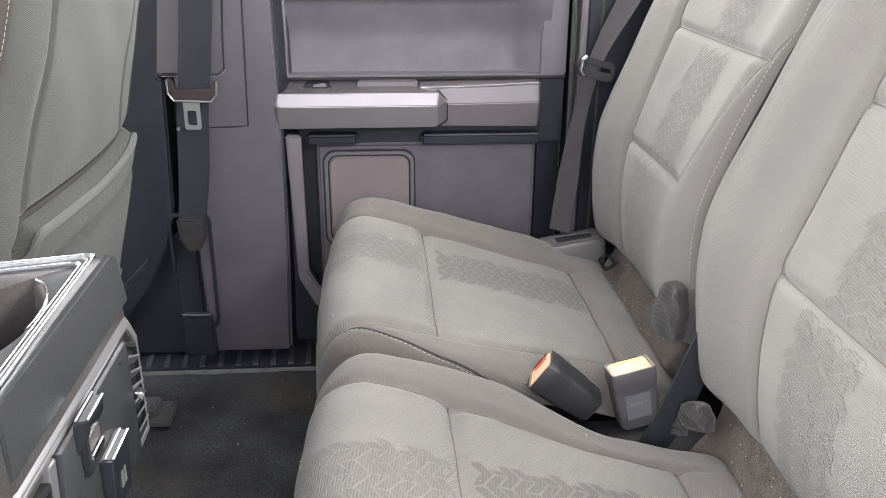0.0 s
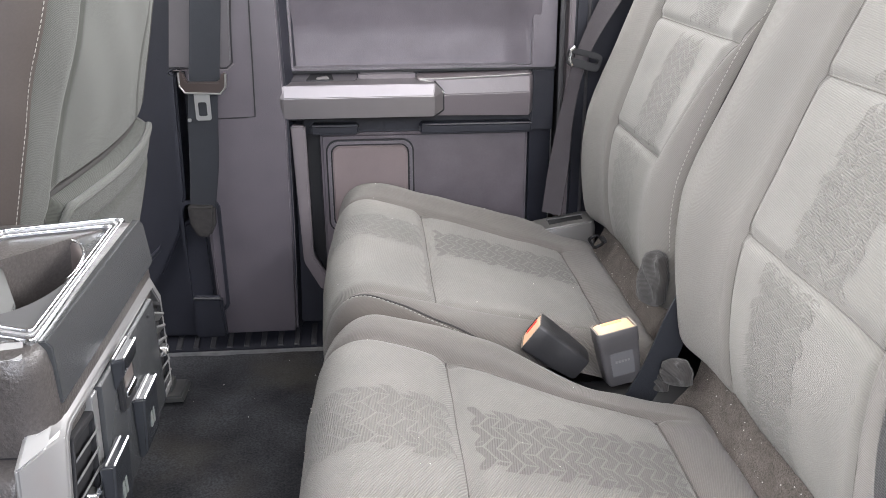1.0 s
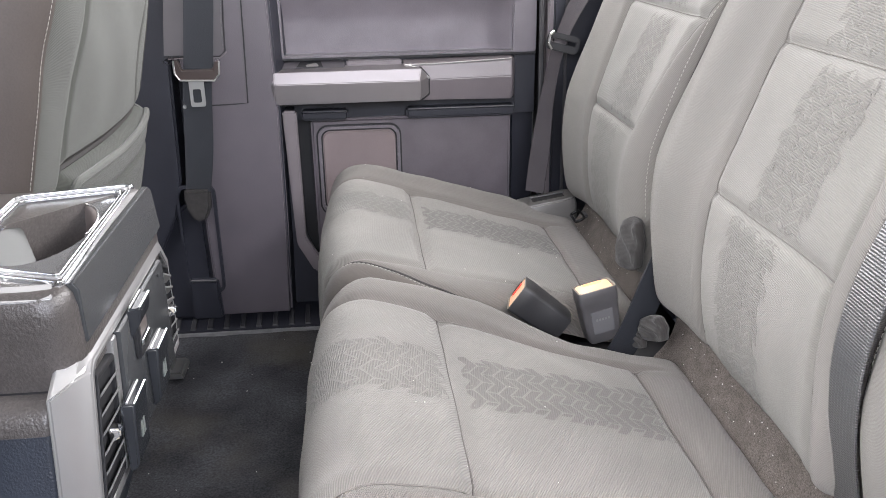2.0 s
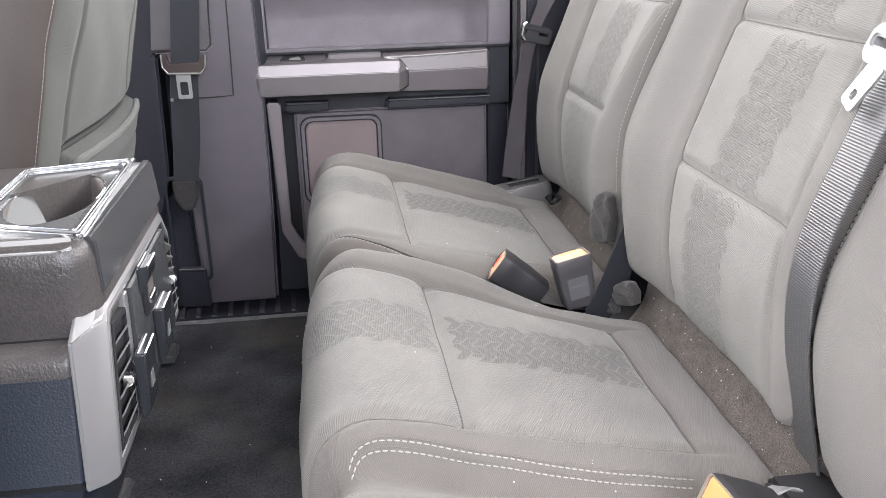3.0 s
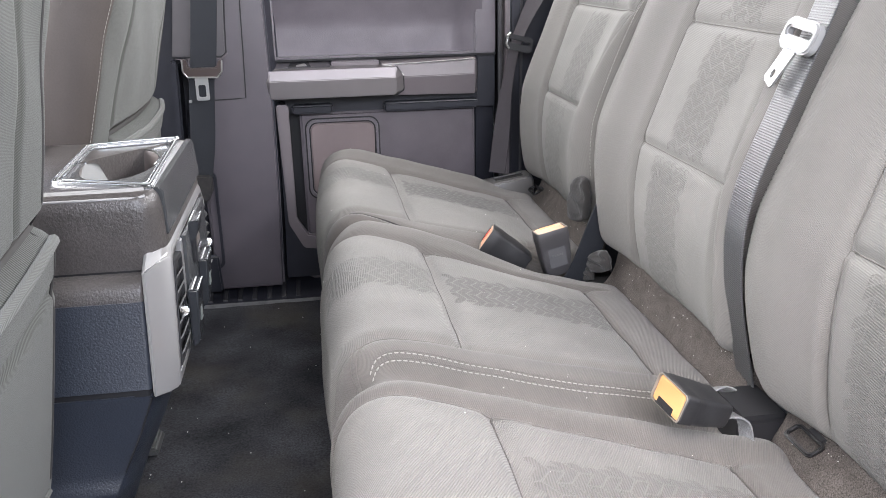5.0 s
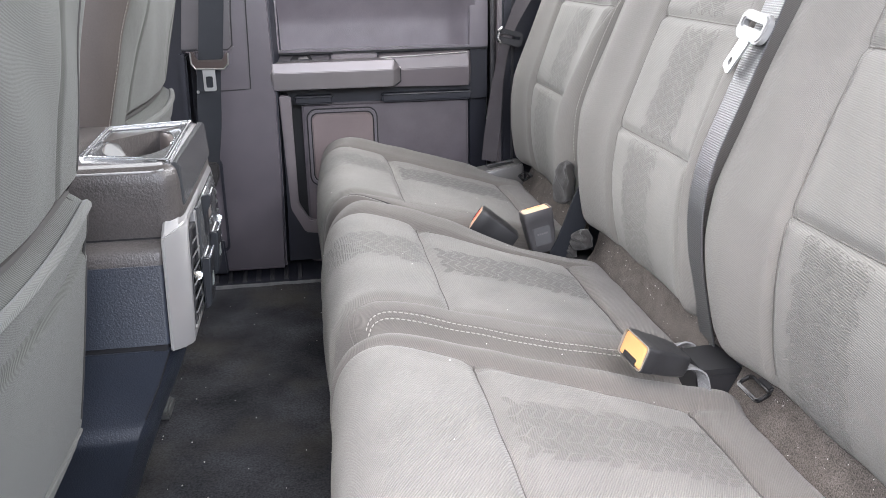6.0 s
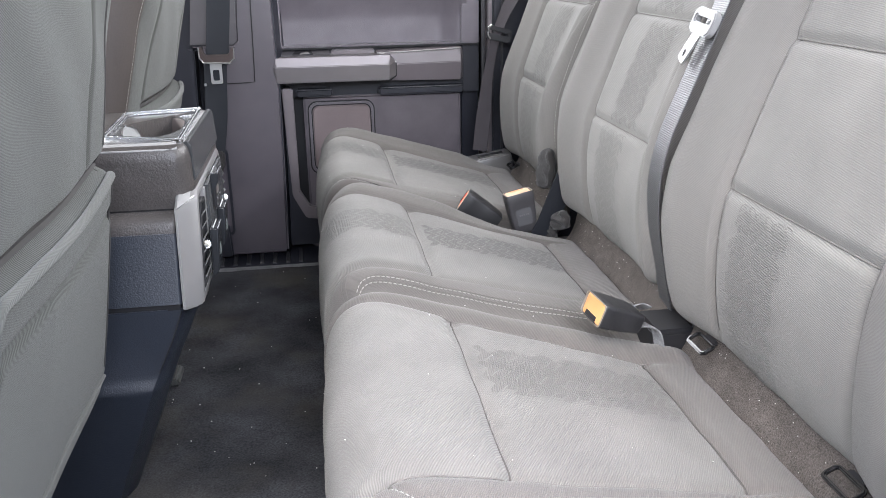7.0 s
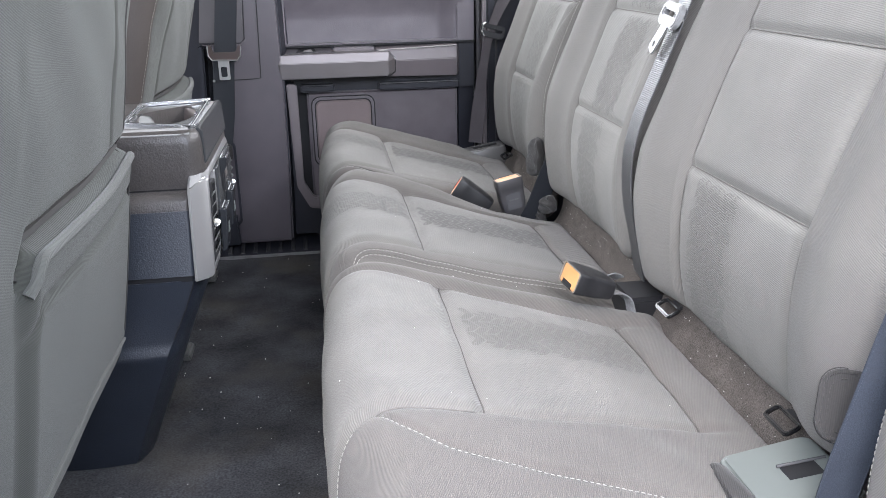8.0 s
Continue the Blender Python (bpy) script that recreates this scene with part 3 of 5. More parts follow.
def far_pillar():
    pil = thing("pillar_trim", "dark grained plastic centre pillar trim", "pillar trim", kind="structure", at=(-0.2, 1.45, 0))
    body = [(-0.235, 0.03), (-0.094, 0.03), (-0.089, 0.2), (-0.086, 0.42), (-0.09, 0.63), (-0.093, 0.76), (-0.24, 0.76), (-0.25, 0.52), (-0.248, 0.4), (-0.24, 0.25)]
    part("pillar_cover", prism(body, 1.45, 1.56, 0.006, 3), PILLAR, pil)
    part("pillar_return", loft([[(-0.094, 1.456, 0.03), (-0.086, 1.456, 0.42), (-0.093, 1.456, 0.76)], [(-0.078, 1.53, 0.03), (-0.072, 1.53, 0.42), (-0.079, 1.53, 0.76)],
                                [(-0.108, 1.53, 0.03), (-0.102, 1.53, 0.42), (-0.109, 1.53, 0.76)]], 0.0), DARK, pil)
    part("pillar_base", prism([(-0.38, 0.02), (-0.238, 0.02), (-0.243, 0.25), (-0.256, 0.262), (-0.29, 0.24), (-0.38, 0.12)], 1.466, 1.56, 0.006), DARK, pil)
    part("belt_channel", ring(rounded(-0.285, -0.214, 0.08, 0.292, 0.016), rounded(-0.279, -0.22, 0.086, 0.286, 0.013), 1.4455, 1.452, 0.001), DARK, pil)
    part("recess_back", box(-0.62, -0.24, 1.515, 1.56, 0.03, 0.76, 0.003), DARK, pil)
    part("front_post", prism([(-0.44, 0.02), (-0.33, 0.15), (-0.287, 0.235), (-0.272, 0.3), (-0.266, 0.51), (-0.28, 0.515), (-0.287, 0.3), (-0.33, 0.2), (-0.43, 0.1), (-0.62, 0.02)], 1.452, 1.514, 0.004), DARK, pil)
    # cover plate outlined by a fine joint, and the hatch round the belt's exit
    def joint(points, r=0.0012):
        return tube([(x, 1.4495, z) for x, z in points], r, 6)
    part("panel_joint", joint([(-0.134, 0.757), (-0.136, 0.628), (-0.138, 0.53), (-0.1405, 0.437), (-0.16, 0.4355), (-0.205, 0.4345)]), BLACK, pil)
    hatch = [(-0.274, 0.522), (-0.21, 0.522), (-0.182, 0.5215), (-0.173, 0.53), (-0.171, 0.58), (-0.167, 0.64), (-0.164, 0.757), (-0.25, 0.757), (-0.262, 0.625)]
    part("belt_hatch", prism(hatch, 1.4475, 1.452, 0.001), SWITCH, pil, "smooth grey hatch round the belt")
    part("hatch_joint", joint([(-0.274, 0.5195), (-0.21, 0.5195), (-0.181, 0.519), (-0.1705, 0.528), (-0.1685, 0.58), (-0.1645, 0.64), (-0.1615, 0.757)]), BLACK, pil)
    part("hatch_edge", joint([(-0.268, 0.5165), (-0.21, 0.5165), (-0.18, 0.516), (-0.168, 0.526)], 0.0009), POCKET_TRIM, pil)
    # sill plate with ribs
    sill = thing("sill_plate", "black ribbed plastic sill plate", "sill plate", kind="structure", at=(-0.2, 1.45, 0))
    part("plate", loft([[(-0.8, 1.437, -0.01), (0.4, 1.437, -0.01), (0.4, 1.57, -0.01), (-0.8, 1.57, -0.01)],
                        [(-0.8, 1.437, 0.004), (0.4, 1.437, 0.004), (0.4, 1.57, 0.04), (-0.8, 1.57, 0.04)]], 0.002), DARK, sill)
    for i in range(18):
        x = -0.6 + 0.031 * i
        part("rib", loft([[(x, 1.442, 0.004), (x + 0.012, 1.442, 0.004), (x + 0.012, 1.5, 0.02), (x, 1.5, 0.02)],
                          [(x + 0.002, 1.444, 0.0085), (x + 0.01, 1.444, 0.0085), (x + 0.01, 1.498, 0.0235), (x + 0.002, 1.498, 0.0235)]]), RIB, sill)
    part("sill_edge", box(-0.8, 0.0, 1.4325, 1.4365, -0.006, 0.004, 0.0015), SILL_EDGE, sill)


far_pillar()


def pillar_belt():
    belt = thing("front_seat_belt", "black front seat belt hanging on the centre pillar", "seat belt", at=(-0.2, 1.42, 0.1))
    w = 0.0245
    part("upper_webbing", ribbon([(-0.19, 1.43, 0.76), (-0.2, 1.424, 0.632), (-0.212, 1.42, 0.518), (-0.214, 1.419, 0.5)], [(w, 0, 0)] * 4), BELT, belt)
    part("lower_webbing", ribbon([(-0.214, 1.428, 0.5), (-0.222, 1.436, 0.47), (-0.232, 1.442, 0.36), (-0.242, 1.443, 0.283), (-0.244, 1.444, 0.26)], [(w, 0.004, 0), (w, 0, 0), (w, 0, 0), (0.022, 0, 0), (0.02, 0, 0)], curl=0.002), BELT, belt)
    o = [(-0.253, 0.52), (-0.253, 0.496), (-0.244, 0.485), (-0.188, 0.483), (-0.178, 0.494), (-0.176, 0.517), (-0.183, 0.518), (-0.189, 0.503), (-0.24, 0.503), (-0.245, 0.52)]
    part("tongue_frame", prism(o, 1.411, 1.421, 0.002), TONGUE, belt, "dark chrome belt tongue frame")
    part("frame_edge", tube([(-0.252, 1.4105, 0.519), (-0.252, 1.4105, 0.497), (-0.244, 1.4105, 0.486), (-0.188, 1.4105, 0.484), (-0.179, 1.4105, 0.494), (-0.177, 1.4105, 0.516)], 0.0017, 6), STEEL, belt, "bright frame edge")
    part("tongue_blade", ring(rounded(-0.2315, -0.2065, 0.44, 0.486, 0.004), rounded(-0.2265, -0.2125, 0.447, 0.47, 0.003), 1.413, 1.4165, 0.0006), STEEL, belt, "bright steel tongue blade")
    part("stop_button", moved(box(-0.003, 0.003, -0.002, 0.002, -0.003, 0.003, 0.001), Matrix.Translation((-0.247, 1.436, 0.436))), STEEL, belt)
    part("anchor_cover", prism([(-0.267, 0.288), (-0.221, 0.285), (-0.222, 0.252), (-0.232, 0.23), (-0.252, 0.227), (-0.265, 0.252)], 1.43, 1.4475, 0.004), ANCHOR, belt, "scuffed grey anchor cover")
    part("floor_anchor", loft([[(-0.28, 1.438, 0.03), (-0.222, 1.438, 0.03), (-0.222, 1.452, 0.03), (-0.28, 1.452, 0.03)], [(-0.278, 1.44, 0.108), (-0.226, 1.44, 0.106), (-0.226, 1.452, 0.112), (-0.278, 1.452, 0.114)]], 0.004), DARK, belt)
    part("anchor_top", tube([(-0.276, 1.4395, 0.11), (-0.228, 1.4395, 0.108)], 0.0018, 6), GLOSS, belt)


pillar_belt()


# ---------------------------------------------------------------- rear bench
CUSHION_LINE = [(0.03, 0.06), (0.002, 0.1), (-0.006, 0.15), (-0.009, 0.21), (-0.008, 0.26), (-0.001, 0.298), (0.016, 0.323), (0.044, 0.333), (0.085, 0.325),
                (0.132, 0.311), (0.2, 0.291), (0.28, 0.268), (0.356, 0.247), (0.39, 0.24), (0.415, 0.231), (0.428, 0.205), (0.43, 0.14), (0.42, 0.07), (0.3, 0.055), (0.12, 0.055)]
BACK_LINE = [(0.47, 0.262), (0.444, 0.266), (0.427, 0.285), (0.418, 0.33), (0.415, 0.385), (0.42, 0.435), (0.428, 0.465), (0.456, 0.535), (0.488, 0.611), (0.527, 0.7), (0.56, 0.78),
             (0.582, 0.825), (0.61, 0.84), (0.64, 0.828), (0.655, 0.79), (0.64, 0.7), (0.59, 0.5), (0.55, 0.33), (0.53, 0.275), (0.5, 0.262)]
FRONT_SEAM, REAR_SEAM = 0.132, 0.357


def side_seam(y_front, y_rear):
    return lambda x: y_front + (y_rear - y_front) * np.clip(x / 0.36, 0, 1)


def seat_panel(X, Y, S, hi, lo, s_front, s_rear, top):
    """Sunk side seams, a front and a rear cross seam and a softly swelling inlay."""
    yh, yl = hi(X), lo(X)
    along = window01(S, top[0], s_rear + 0.02, 0.03)
    inside = step01(-0.008, 0.008, yh - Y) * step01(-0.008, 0.008, Y - yl)
    d = groove(Y - yh, 0.0055, 0.007) * along + groove(Y - yl, 0.0055, 0.007) * along
    d += groove(S - s_front, 0.008, 0.009) * inside + groove(S - s_rear, 0.006, 0.006) * inside
    mid = (yh + yl) / 2
    half = np.maximum((yh - yl) / 2, 0.01)
    v = np.clip(1 - ((Y - mid) / half) ** 2, 0, 1)
    u = np.sin(np.clip((S - s_front) / (s_rear - s_front), 0, 1) * math.pi)
    u0 = np.sin(np.clip((S - top[0]) / (s_front - top[0]), 0, 1) * math.pi)
    return d + inside * np.sqrt(v) * (0.006 * np.sqrt(np.maximum(u, 0)) + 0.009 * np.sqrt(np.maximum(u0, 0))) - 0.004 * inside * step01(s_front - 0.004, s_front + 0.008, S) * (1 - step01(s_rear - 0.006, s_rear + 0.006, S))


def wrinkles(X, Y, Z):
    return 0.0012 * np.sin(37 * Y + 3 * np.sin(21 * X)) * np.sin(29 * X + 2 * np.sin(17 * Y) + 9 * Z)


class Cushion:
    def __init__(self, name, label, y0, y1, panels, prints, extra, warp, group, edge=None):
        probe = Pillow(CUSHION_LINE, 0, 1, 0.03)
        self.sf, self.sr, self.st = probe.s_at_x(FRONT_SEAM, 0.2), probe.s_at_x(REAR_SEAM, 0.2), (probe.s_at_z(0.13, 0.02), probe.s_at_x(0.41, 0.2))
        self.panels = panels

        def off(X, Y, Z, S):
            d = wrinkles(X, Y, Z)
            for hi, lo in panels:
                d = d + seat_panel(X, Y, S, hi, lo, self.sf, self.sr, self.st)
            return d + extra(X, Y, Z, S)

        def pick(X, Y, Z, S):
            m = np.zeros(X.shape)
            for hi, lo in panels:
                inside = (Y < hi(X)) & (Y > lo(X)) & (S > self.st[0] - 0.02) & (S < self.sr)
                m = np.where(inside, np.where(S < self.sf, 1, 2), m)
            if edge is not None:
                m = np.where(Y < edge(X) - 0.004, 3, m)
            return m

        self.body = Pillow(CUSHION_LINE, y0, y1, 0.035, 0.003, off, warp)
        self.ob = thing(name, label, "seat cushion", group, at=(0.2, (y0 + y1) / 2, 0.05))
        self.body.build([("cushion_cover", SEAT_CLOTH, ""), ("front_inlay", RIBBED_SEAT, "ribbed cloth front inlay"), ("seat_inlay", RIBBED_SEAT, "ribbed cloth seat inlay"), ("side_panel", SIDE, "darker cloth side panel")], self.ob, pick)
        for k, (hi, lo) in enumerate(panels):
            yc = (hi(0.2) + lo(0.2)) / 2
            px = np.linspace(0, 1, 14)
            for edge in (hi, lo):
                seam(self.body, [(self.st[0] + 0.03 + q * (self.sr - self.st[0] - 0.025), float(edge(np.interp(self.st[0] + 0.03 + q * (self.sr - self.st[0] - 0.025), self.body.s, self.body.x)))) for q in px], self.ob, 0.0007, cloth=SOFT_SEAM)
            for s, x in ((self.sf, FRONT_SEAM), (self.sr, REAR_SEAM)):
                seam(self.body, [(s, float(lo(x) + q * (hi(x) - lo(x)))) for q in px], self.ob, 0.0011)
            yc += prints[k]
            tread("tread_print", self.body, self.sf + 0.012, self.sr - 0.004, yc, self.ob, seed=3 + k, cloth=PRINT if k == 0 else PRINT_WORN)
            if k == 0:
                tread("tread_print", self.body, self.sf - 0.15, self.sf - 0.008, yc - 0.008, self.ob, seed=13 + k, cloth=PRINT_WORN)


def far_warp(X, Y, Z):
    near = 1 - step01(0.895, 1.0, Y)
    return Y + near * 0.03 * step01(0.18, 0.3, X)


def far_edge(X):
    return 0.946 - 0.24 * np.clip(X, 0.0, 0.24)


def far_extra(X, Y, Z, S):
    d = 0.014 * np.exp(-((Y - 1.345) / 0.035) ** 2) * step01(0.0, 0.08, X) * (1 - step01(0.28, 0.4, X))
    return d - 0.004 * np.exp(-((Y - 0.905) / 0.02) ** 2) + groove(Y - far_edge(X) + 0.004, 0.004, 0.004)


far_cushion = Cushion("seat_cushion", "grey cloth single seat cushion with ribbed inlay and stitched edge", 0.888, 1.405,
                      [(side_seam(1.303, 1.28), side_seam(0.945, 0.965))], [0.045], far_extra, far_warp, "rear bench cushions", far_edge)


def bench_warp(X, Y, Z):
    far = step01(0.74, 0.872, Y)
    return Y - far * 0.052 * step01(0.17, 0.3, X)


def bench_extra(X, Y, Z, S):
    top = step01(0.15, 0.27, Z)
    d = -0.02 * np.exp(-((Y - 0.41) / 0.03) ** 2) * (0.4 + 0.6 * top)
    d += 0.008 * np.exp(-((Y - 0.352) / 0.02) ** 2) * top
    d += 0.012 * np.exp(-((Y - 0.845) / 0.03) ** 2) * step01(0.0, 0.06, X) * (1 - step01(0.12, 0.3, X))
    d += -0.02 * step01(0.0, -0.12, Y) * top
    edge = np.interp(X, [-0.01, 0.022, 0.05, 0.09, 0.14, 0.2, 0.3, 0.37], [-0.012, 0.0, -0.026, -0.046, -0.055, -0.06, -0.068, -0.07])
    return d + groove(Y - edge - 0.004, 0.004, 0.004) * step01(0.18, 0.24, Z)


bench_cushion = Cushion("bench_cushion", "grey cloth double seat cushion with two ribbed inlays, stitched", -0.13, 0.88,
                        [(side_seam(0.818, 0.785), side_seam(0.47, 0.503)), (side_seam(0.345, 0.322), side_seam(-0.004, 0.06))], [0.017, 0.036], bench_extra, bench_warp, "rear bench cushions")

b = bench_cushion.body
sx = lambda x: b.s_at_x(x, 0.2)
for dy in (0.0, -0.0085):
    stitches("stitching", b, [(sx(0.022), 0.424 + dy), (sx(0.036), 0.437 + dy), (sx(0.06), 0.4435 + dy), (sx(0.11), 0.4445 + dy), (sx(0.2), 0.4445 + dy), (sx(0.27), 0.447 + dy), (sx(0.33), 0.452 + dy)], bench_cushion.ob, "pale double stitching", 0.0046, 0.0016, 0.0008)
    seam(b, [(sx(x), y + dy + 0.003) for x, y in ((0.03, 0.434), (0.06, 0.4435), (0.11, 0.4445), (0.2, 0.4445), (0.33, 0.452))], bench_cushion.ob, 0.0004, cloth=SOFT_SEAM)
stitches("stitching", b, [(b.s_at_z(0.18, 0.0), -0.03), (sx(0.0), -0.014), (sx(0.022), 0.0), (sx(0.05), -0.026), (sx(0.09), -0.046), (sx(0.14), -0.055), (sx(0.2), -0.06), (sx(0.3), -0.068), (sx(0.37), -0.07)], bench_cushion.ob, "pale edge stitching", r=0.0006)
for x in (0.018, 0.026):
    seam(b, [(sx(x) - 0.045 * q, 0.466 - 0.072 * q) for q in np.linspace(0, 1, 8)], bench_cushion.ob, 0.0005, cloth=SOFT_SEAM)
f = far_cushion.body
stitches("stitching", f, [(f.s_at_x(x, 0.2), float(far_edge(x)) - 0.008) for x in (0.02, 0.06, 0.1, 0.15, 0.2, 0.235)], far_cushion.ob, "pale edge stitching", r=0.0006)


seam(f, [(f.s_at_x(x, 0.2), float(far_edge(x)) - 0.0025) for x in (0.0, 0.02, 0.06, 0.1, 0.15, 0.2, 0.235)], far_cushion.ob, 0.0013, 0.0008, PIPING)


class Back:
    def __init__(self, name, label, y0, y1, hi, lo, extra, warp, group, seed, prints):
        probe = Pillow(BACK_LINE, 0, 1, 0.03)
        z_s = lambda z: float(probe.s_of_z(z))
        s1, s2 = z_s(0.456), z_s(0.612)
        s0, s3 = z_s(0.275), z_s(0.8)

        def off(X, Y, Z, S):
            h, l = hi(Z), lo(Z)
            along = window01(S, s0, s3, 0.02)
            inside = step01(-0.008, 0.008, h - Y) * step01(-0.008, 0.008, Y - l) * along
            d = groove(Y - h, 0.006, 0.007) * along + groove(Y - l, 0.006, 0.007) * along
            d = d + (groove(S - s1, 0.0055, 0.007) + groove(S - s2, 0.0065, 0.007)) * inside
            mid, half = (h + l) / 2, (h - l) / 2
            v = np.sqrt(np.clip(1 - ((Y - mid) / half) ** 2, 0, 1))
            swell = np.abs(np.sin(np.clip((S - s0) / (s1 - s0), 0, 1) * math.pi)) + np.abs(np.sin(np.clip((S - s1) / (s2 - s1), 0, 1) * math.pi))
            d = d + inside * v * 0.005 * swell - 0.004 * inside
            # side bolsters stand proud of the inlay
            d = d + along * 0.014 * (np.exp(-((Y - (h + y1) / 2) / 0.045) ** 2) + np.exp(-((Y - (l + y0) / 2) / 0.045) ** 2))
            return d + wrinkles(X, Y, Z) + extra(X, Y, Z, S)

        def pick(X, Y, Z, S):
            return np.where((Y < hi(Z)) & (Y > lo(Z)) & (S > 0.005) & (S < s3), 1 + (S > s1) + (S > s2), 0)

        self.body = Pillow(BACK_LINE, y0, y1, 0.035, 0.0032, off, warp)
        self.ob = thing(name, label, "backrest", group, at=(0.5, (y0 + y1) / 2, 0.26))
        self.body.build([("backrest_cover", CLOTH, ""), ("lower_inlay", RIBBED, "ribbed cloth lower inlay"), ("middle_inlay", RIBBED, "ribbed cloth middle inlay"), ("upper_inlay", RIBBED, "ribbed cloth upper inlay")], self.ob, pick)
        yc = lambda z: (hi(z) + lo(z)) / 2
        for edge in (hi, lo):
            seam(self.body, [(z_s(z), float(edge(z))) for z in np.linspace(0.285, 0.78, 14)], self.ob, 0.0005, cloth=SOFT_SEAM)
        for s, z in ((s1, 0.456), (s2, 0.612)):
            seam(self.body, [(s, float(lo(z) + q * (hi(z) - lo(z)))) for q in np.linspace(0, 1, 10)], self.ob, 0.0007, cloth=SOFT_SEAM)
        tread("tread_print", self.body, 0.02, s1 - 0.006, yc(0.4) + prints[0], self.ob, seed=seed, cloth=PRINT_FAINT)
        if len(prints) > 1:
            tread("tread_print", self.body, s1 + 0.006, s2 - 0.006, yc(0.53) + prints[1], self.ob, seed=seed + 1, cloth=PRINT_FAINT)
            tread("tread_print", self.body, s2 + 0.006, s3 - 0.03, yc(0.7) + prints[1], self.ob, seed=seed + 2, drop=0.1, cloth=PRINT_FAINT)
        self.z_s = z_s


def line(z0, a, z1, c):
    return lambda z: a + (c - a) * np.clip((z - z0) / (z1 - z0), -0.5, 1.4)


def none(X, Y, Z, S):
    return 0.0


def far_back_warp(X, Y, Z):
    near = 1 - step01(0.95, 1.03, Y)
    return Y - near * 0.02 * (1 - step01(0.33, 0.5, Z))


far_back = Back("backrest", "grey cloth single backrest with ribbed inlay and piped edge", 0.972, 1.436, line(0.455, 1.269, 0.62, 1.3), line(0.455, 1.03, 0.62, 0.985), none, far_back_warp,
                "rear bench backrests", 31, (0.014, -0.018))


def mid_back_warp(X, Y, Z):
    far = step01(0.85, 0.945, Y)
    near = 1 - step01(0.45, 0.52, Y)
    return Y - far * 0.022 * (1 - step01(0.3, 0.5, Z)) + near * 0.0


mid_back = Back("backrest", "grey cloth centre backrest with ribbed inlay beside a belt", 0.47, 0.97, line(0.455, 0.776, 0.62, 0.79), line(0.455, 0.51, 0.62, 0.528), none, mid_back_warp,
                "rear bench backrests", 41, (0.026, -0.01))


def near_back_warp(X, Y, Z):
    far = step01(0.34, 0.45, Y)
    return Y - far * 0.02 * (1 - step01(0.28, 0.4, Z))


near_back = Back("backrest", "grey cloth outer backrest with wide ribbed inlay", -0.1, 0.462, line(0.455, 0.303, 0.62, 0.314), line(0.455, 0.037, 0.62, 0.042), none, near_back_warp,
                 "rear bench backrests", 51, (0.045,))

for bk, y, zs in ((far_back, 0.978, (0.36, 0.45, 0.6, 0.75)), (near_back, 0.447, (0.42, 0.5, 0.62, 0.75))):
    stitches("stitching", bk.body, [(bk.z_s(z), y) for z in zs], bk.ob, "pale edge stitching", r=0.0006)
    path = smooth_path([(bk.z_s(z), y + (-0.005 if bk is far_back else 0.005)) for z in (0.3,) + zs], 0.01)
    part("piping", tube([Vector(p) for p in bk.body.at(path[:, 0], path[:, 1], 0.0005)], 0.0016, 6), PIPING, bk.ob)

# plinth under the bench
base = thing("bench_plinth", "black plastic plinth under the rear bench", "seat base", at=(0.25, 0.63, 0))
part("plinth", box(0.07, 0.6, -0.1, 1.38, 0.0, 0.052, 0.005), BLACK, base)

# felt strip between cushions and backrests
def felt(y0, y1):
    prof = [(0.398, 0.19), (0.418, 0.222), (0.432, 0.25), (0.442, 0.27), (0.47, 0.262), (0.46, 0.2), (0.42, 0.175)]
    f_ob = Pillow(prof, y0, y1, 0.008, 0.004, lambda X, Y, Z, S: 0.002 * np.sin(60 * Y) * np.sin(90 * S))
    ob = thing("felt_strip", "speckled grey-brown felt strip between cushion and backrest", "felt strip", "felt strips", at=(0.43, (y0 + y1) / 2, 0.2))
    f_ob.build([("felt_body", FELT, "")], ob)
    rng = random.Random(int(y0 * 1000) + 7)
    bm = bmesh.new()
    for _ in range(40):
        s, y = rng.uniform(0.03, 0.09), rng.uniform(y0 + 0.02, y1 - 0.02)
        p = f_ob.at(s, y, 0.0006)
        bmesh.ops.create_icosphere(bm, subdivisions=1, radius=rng.uniform(0.0003, 0.0007), matrix=Matrix.Translation(p))
    tagged(part("lint", bm, LINT, ob, "pale specks of lint"), kind="stuff")


felt(0.44, 0.865)
felt(-0.02, 0.375)
felt(1.0, 1.33)


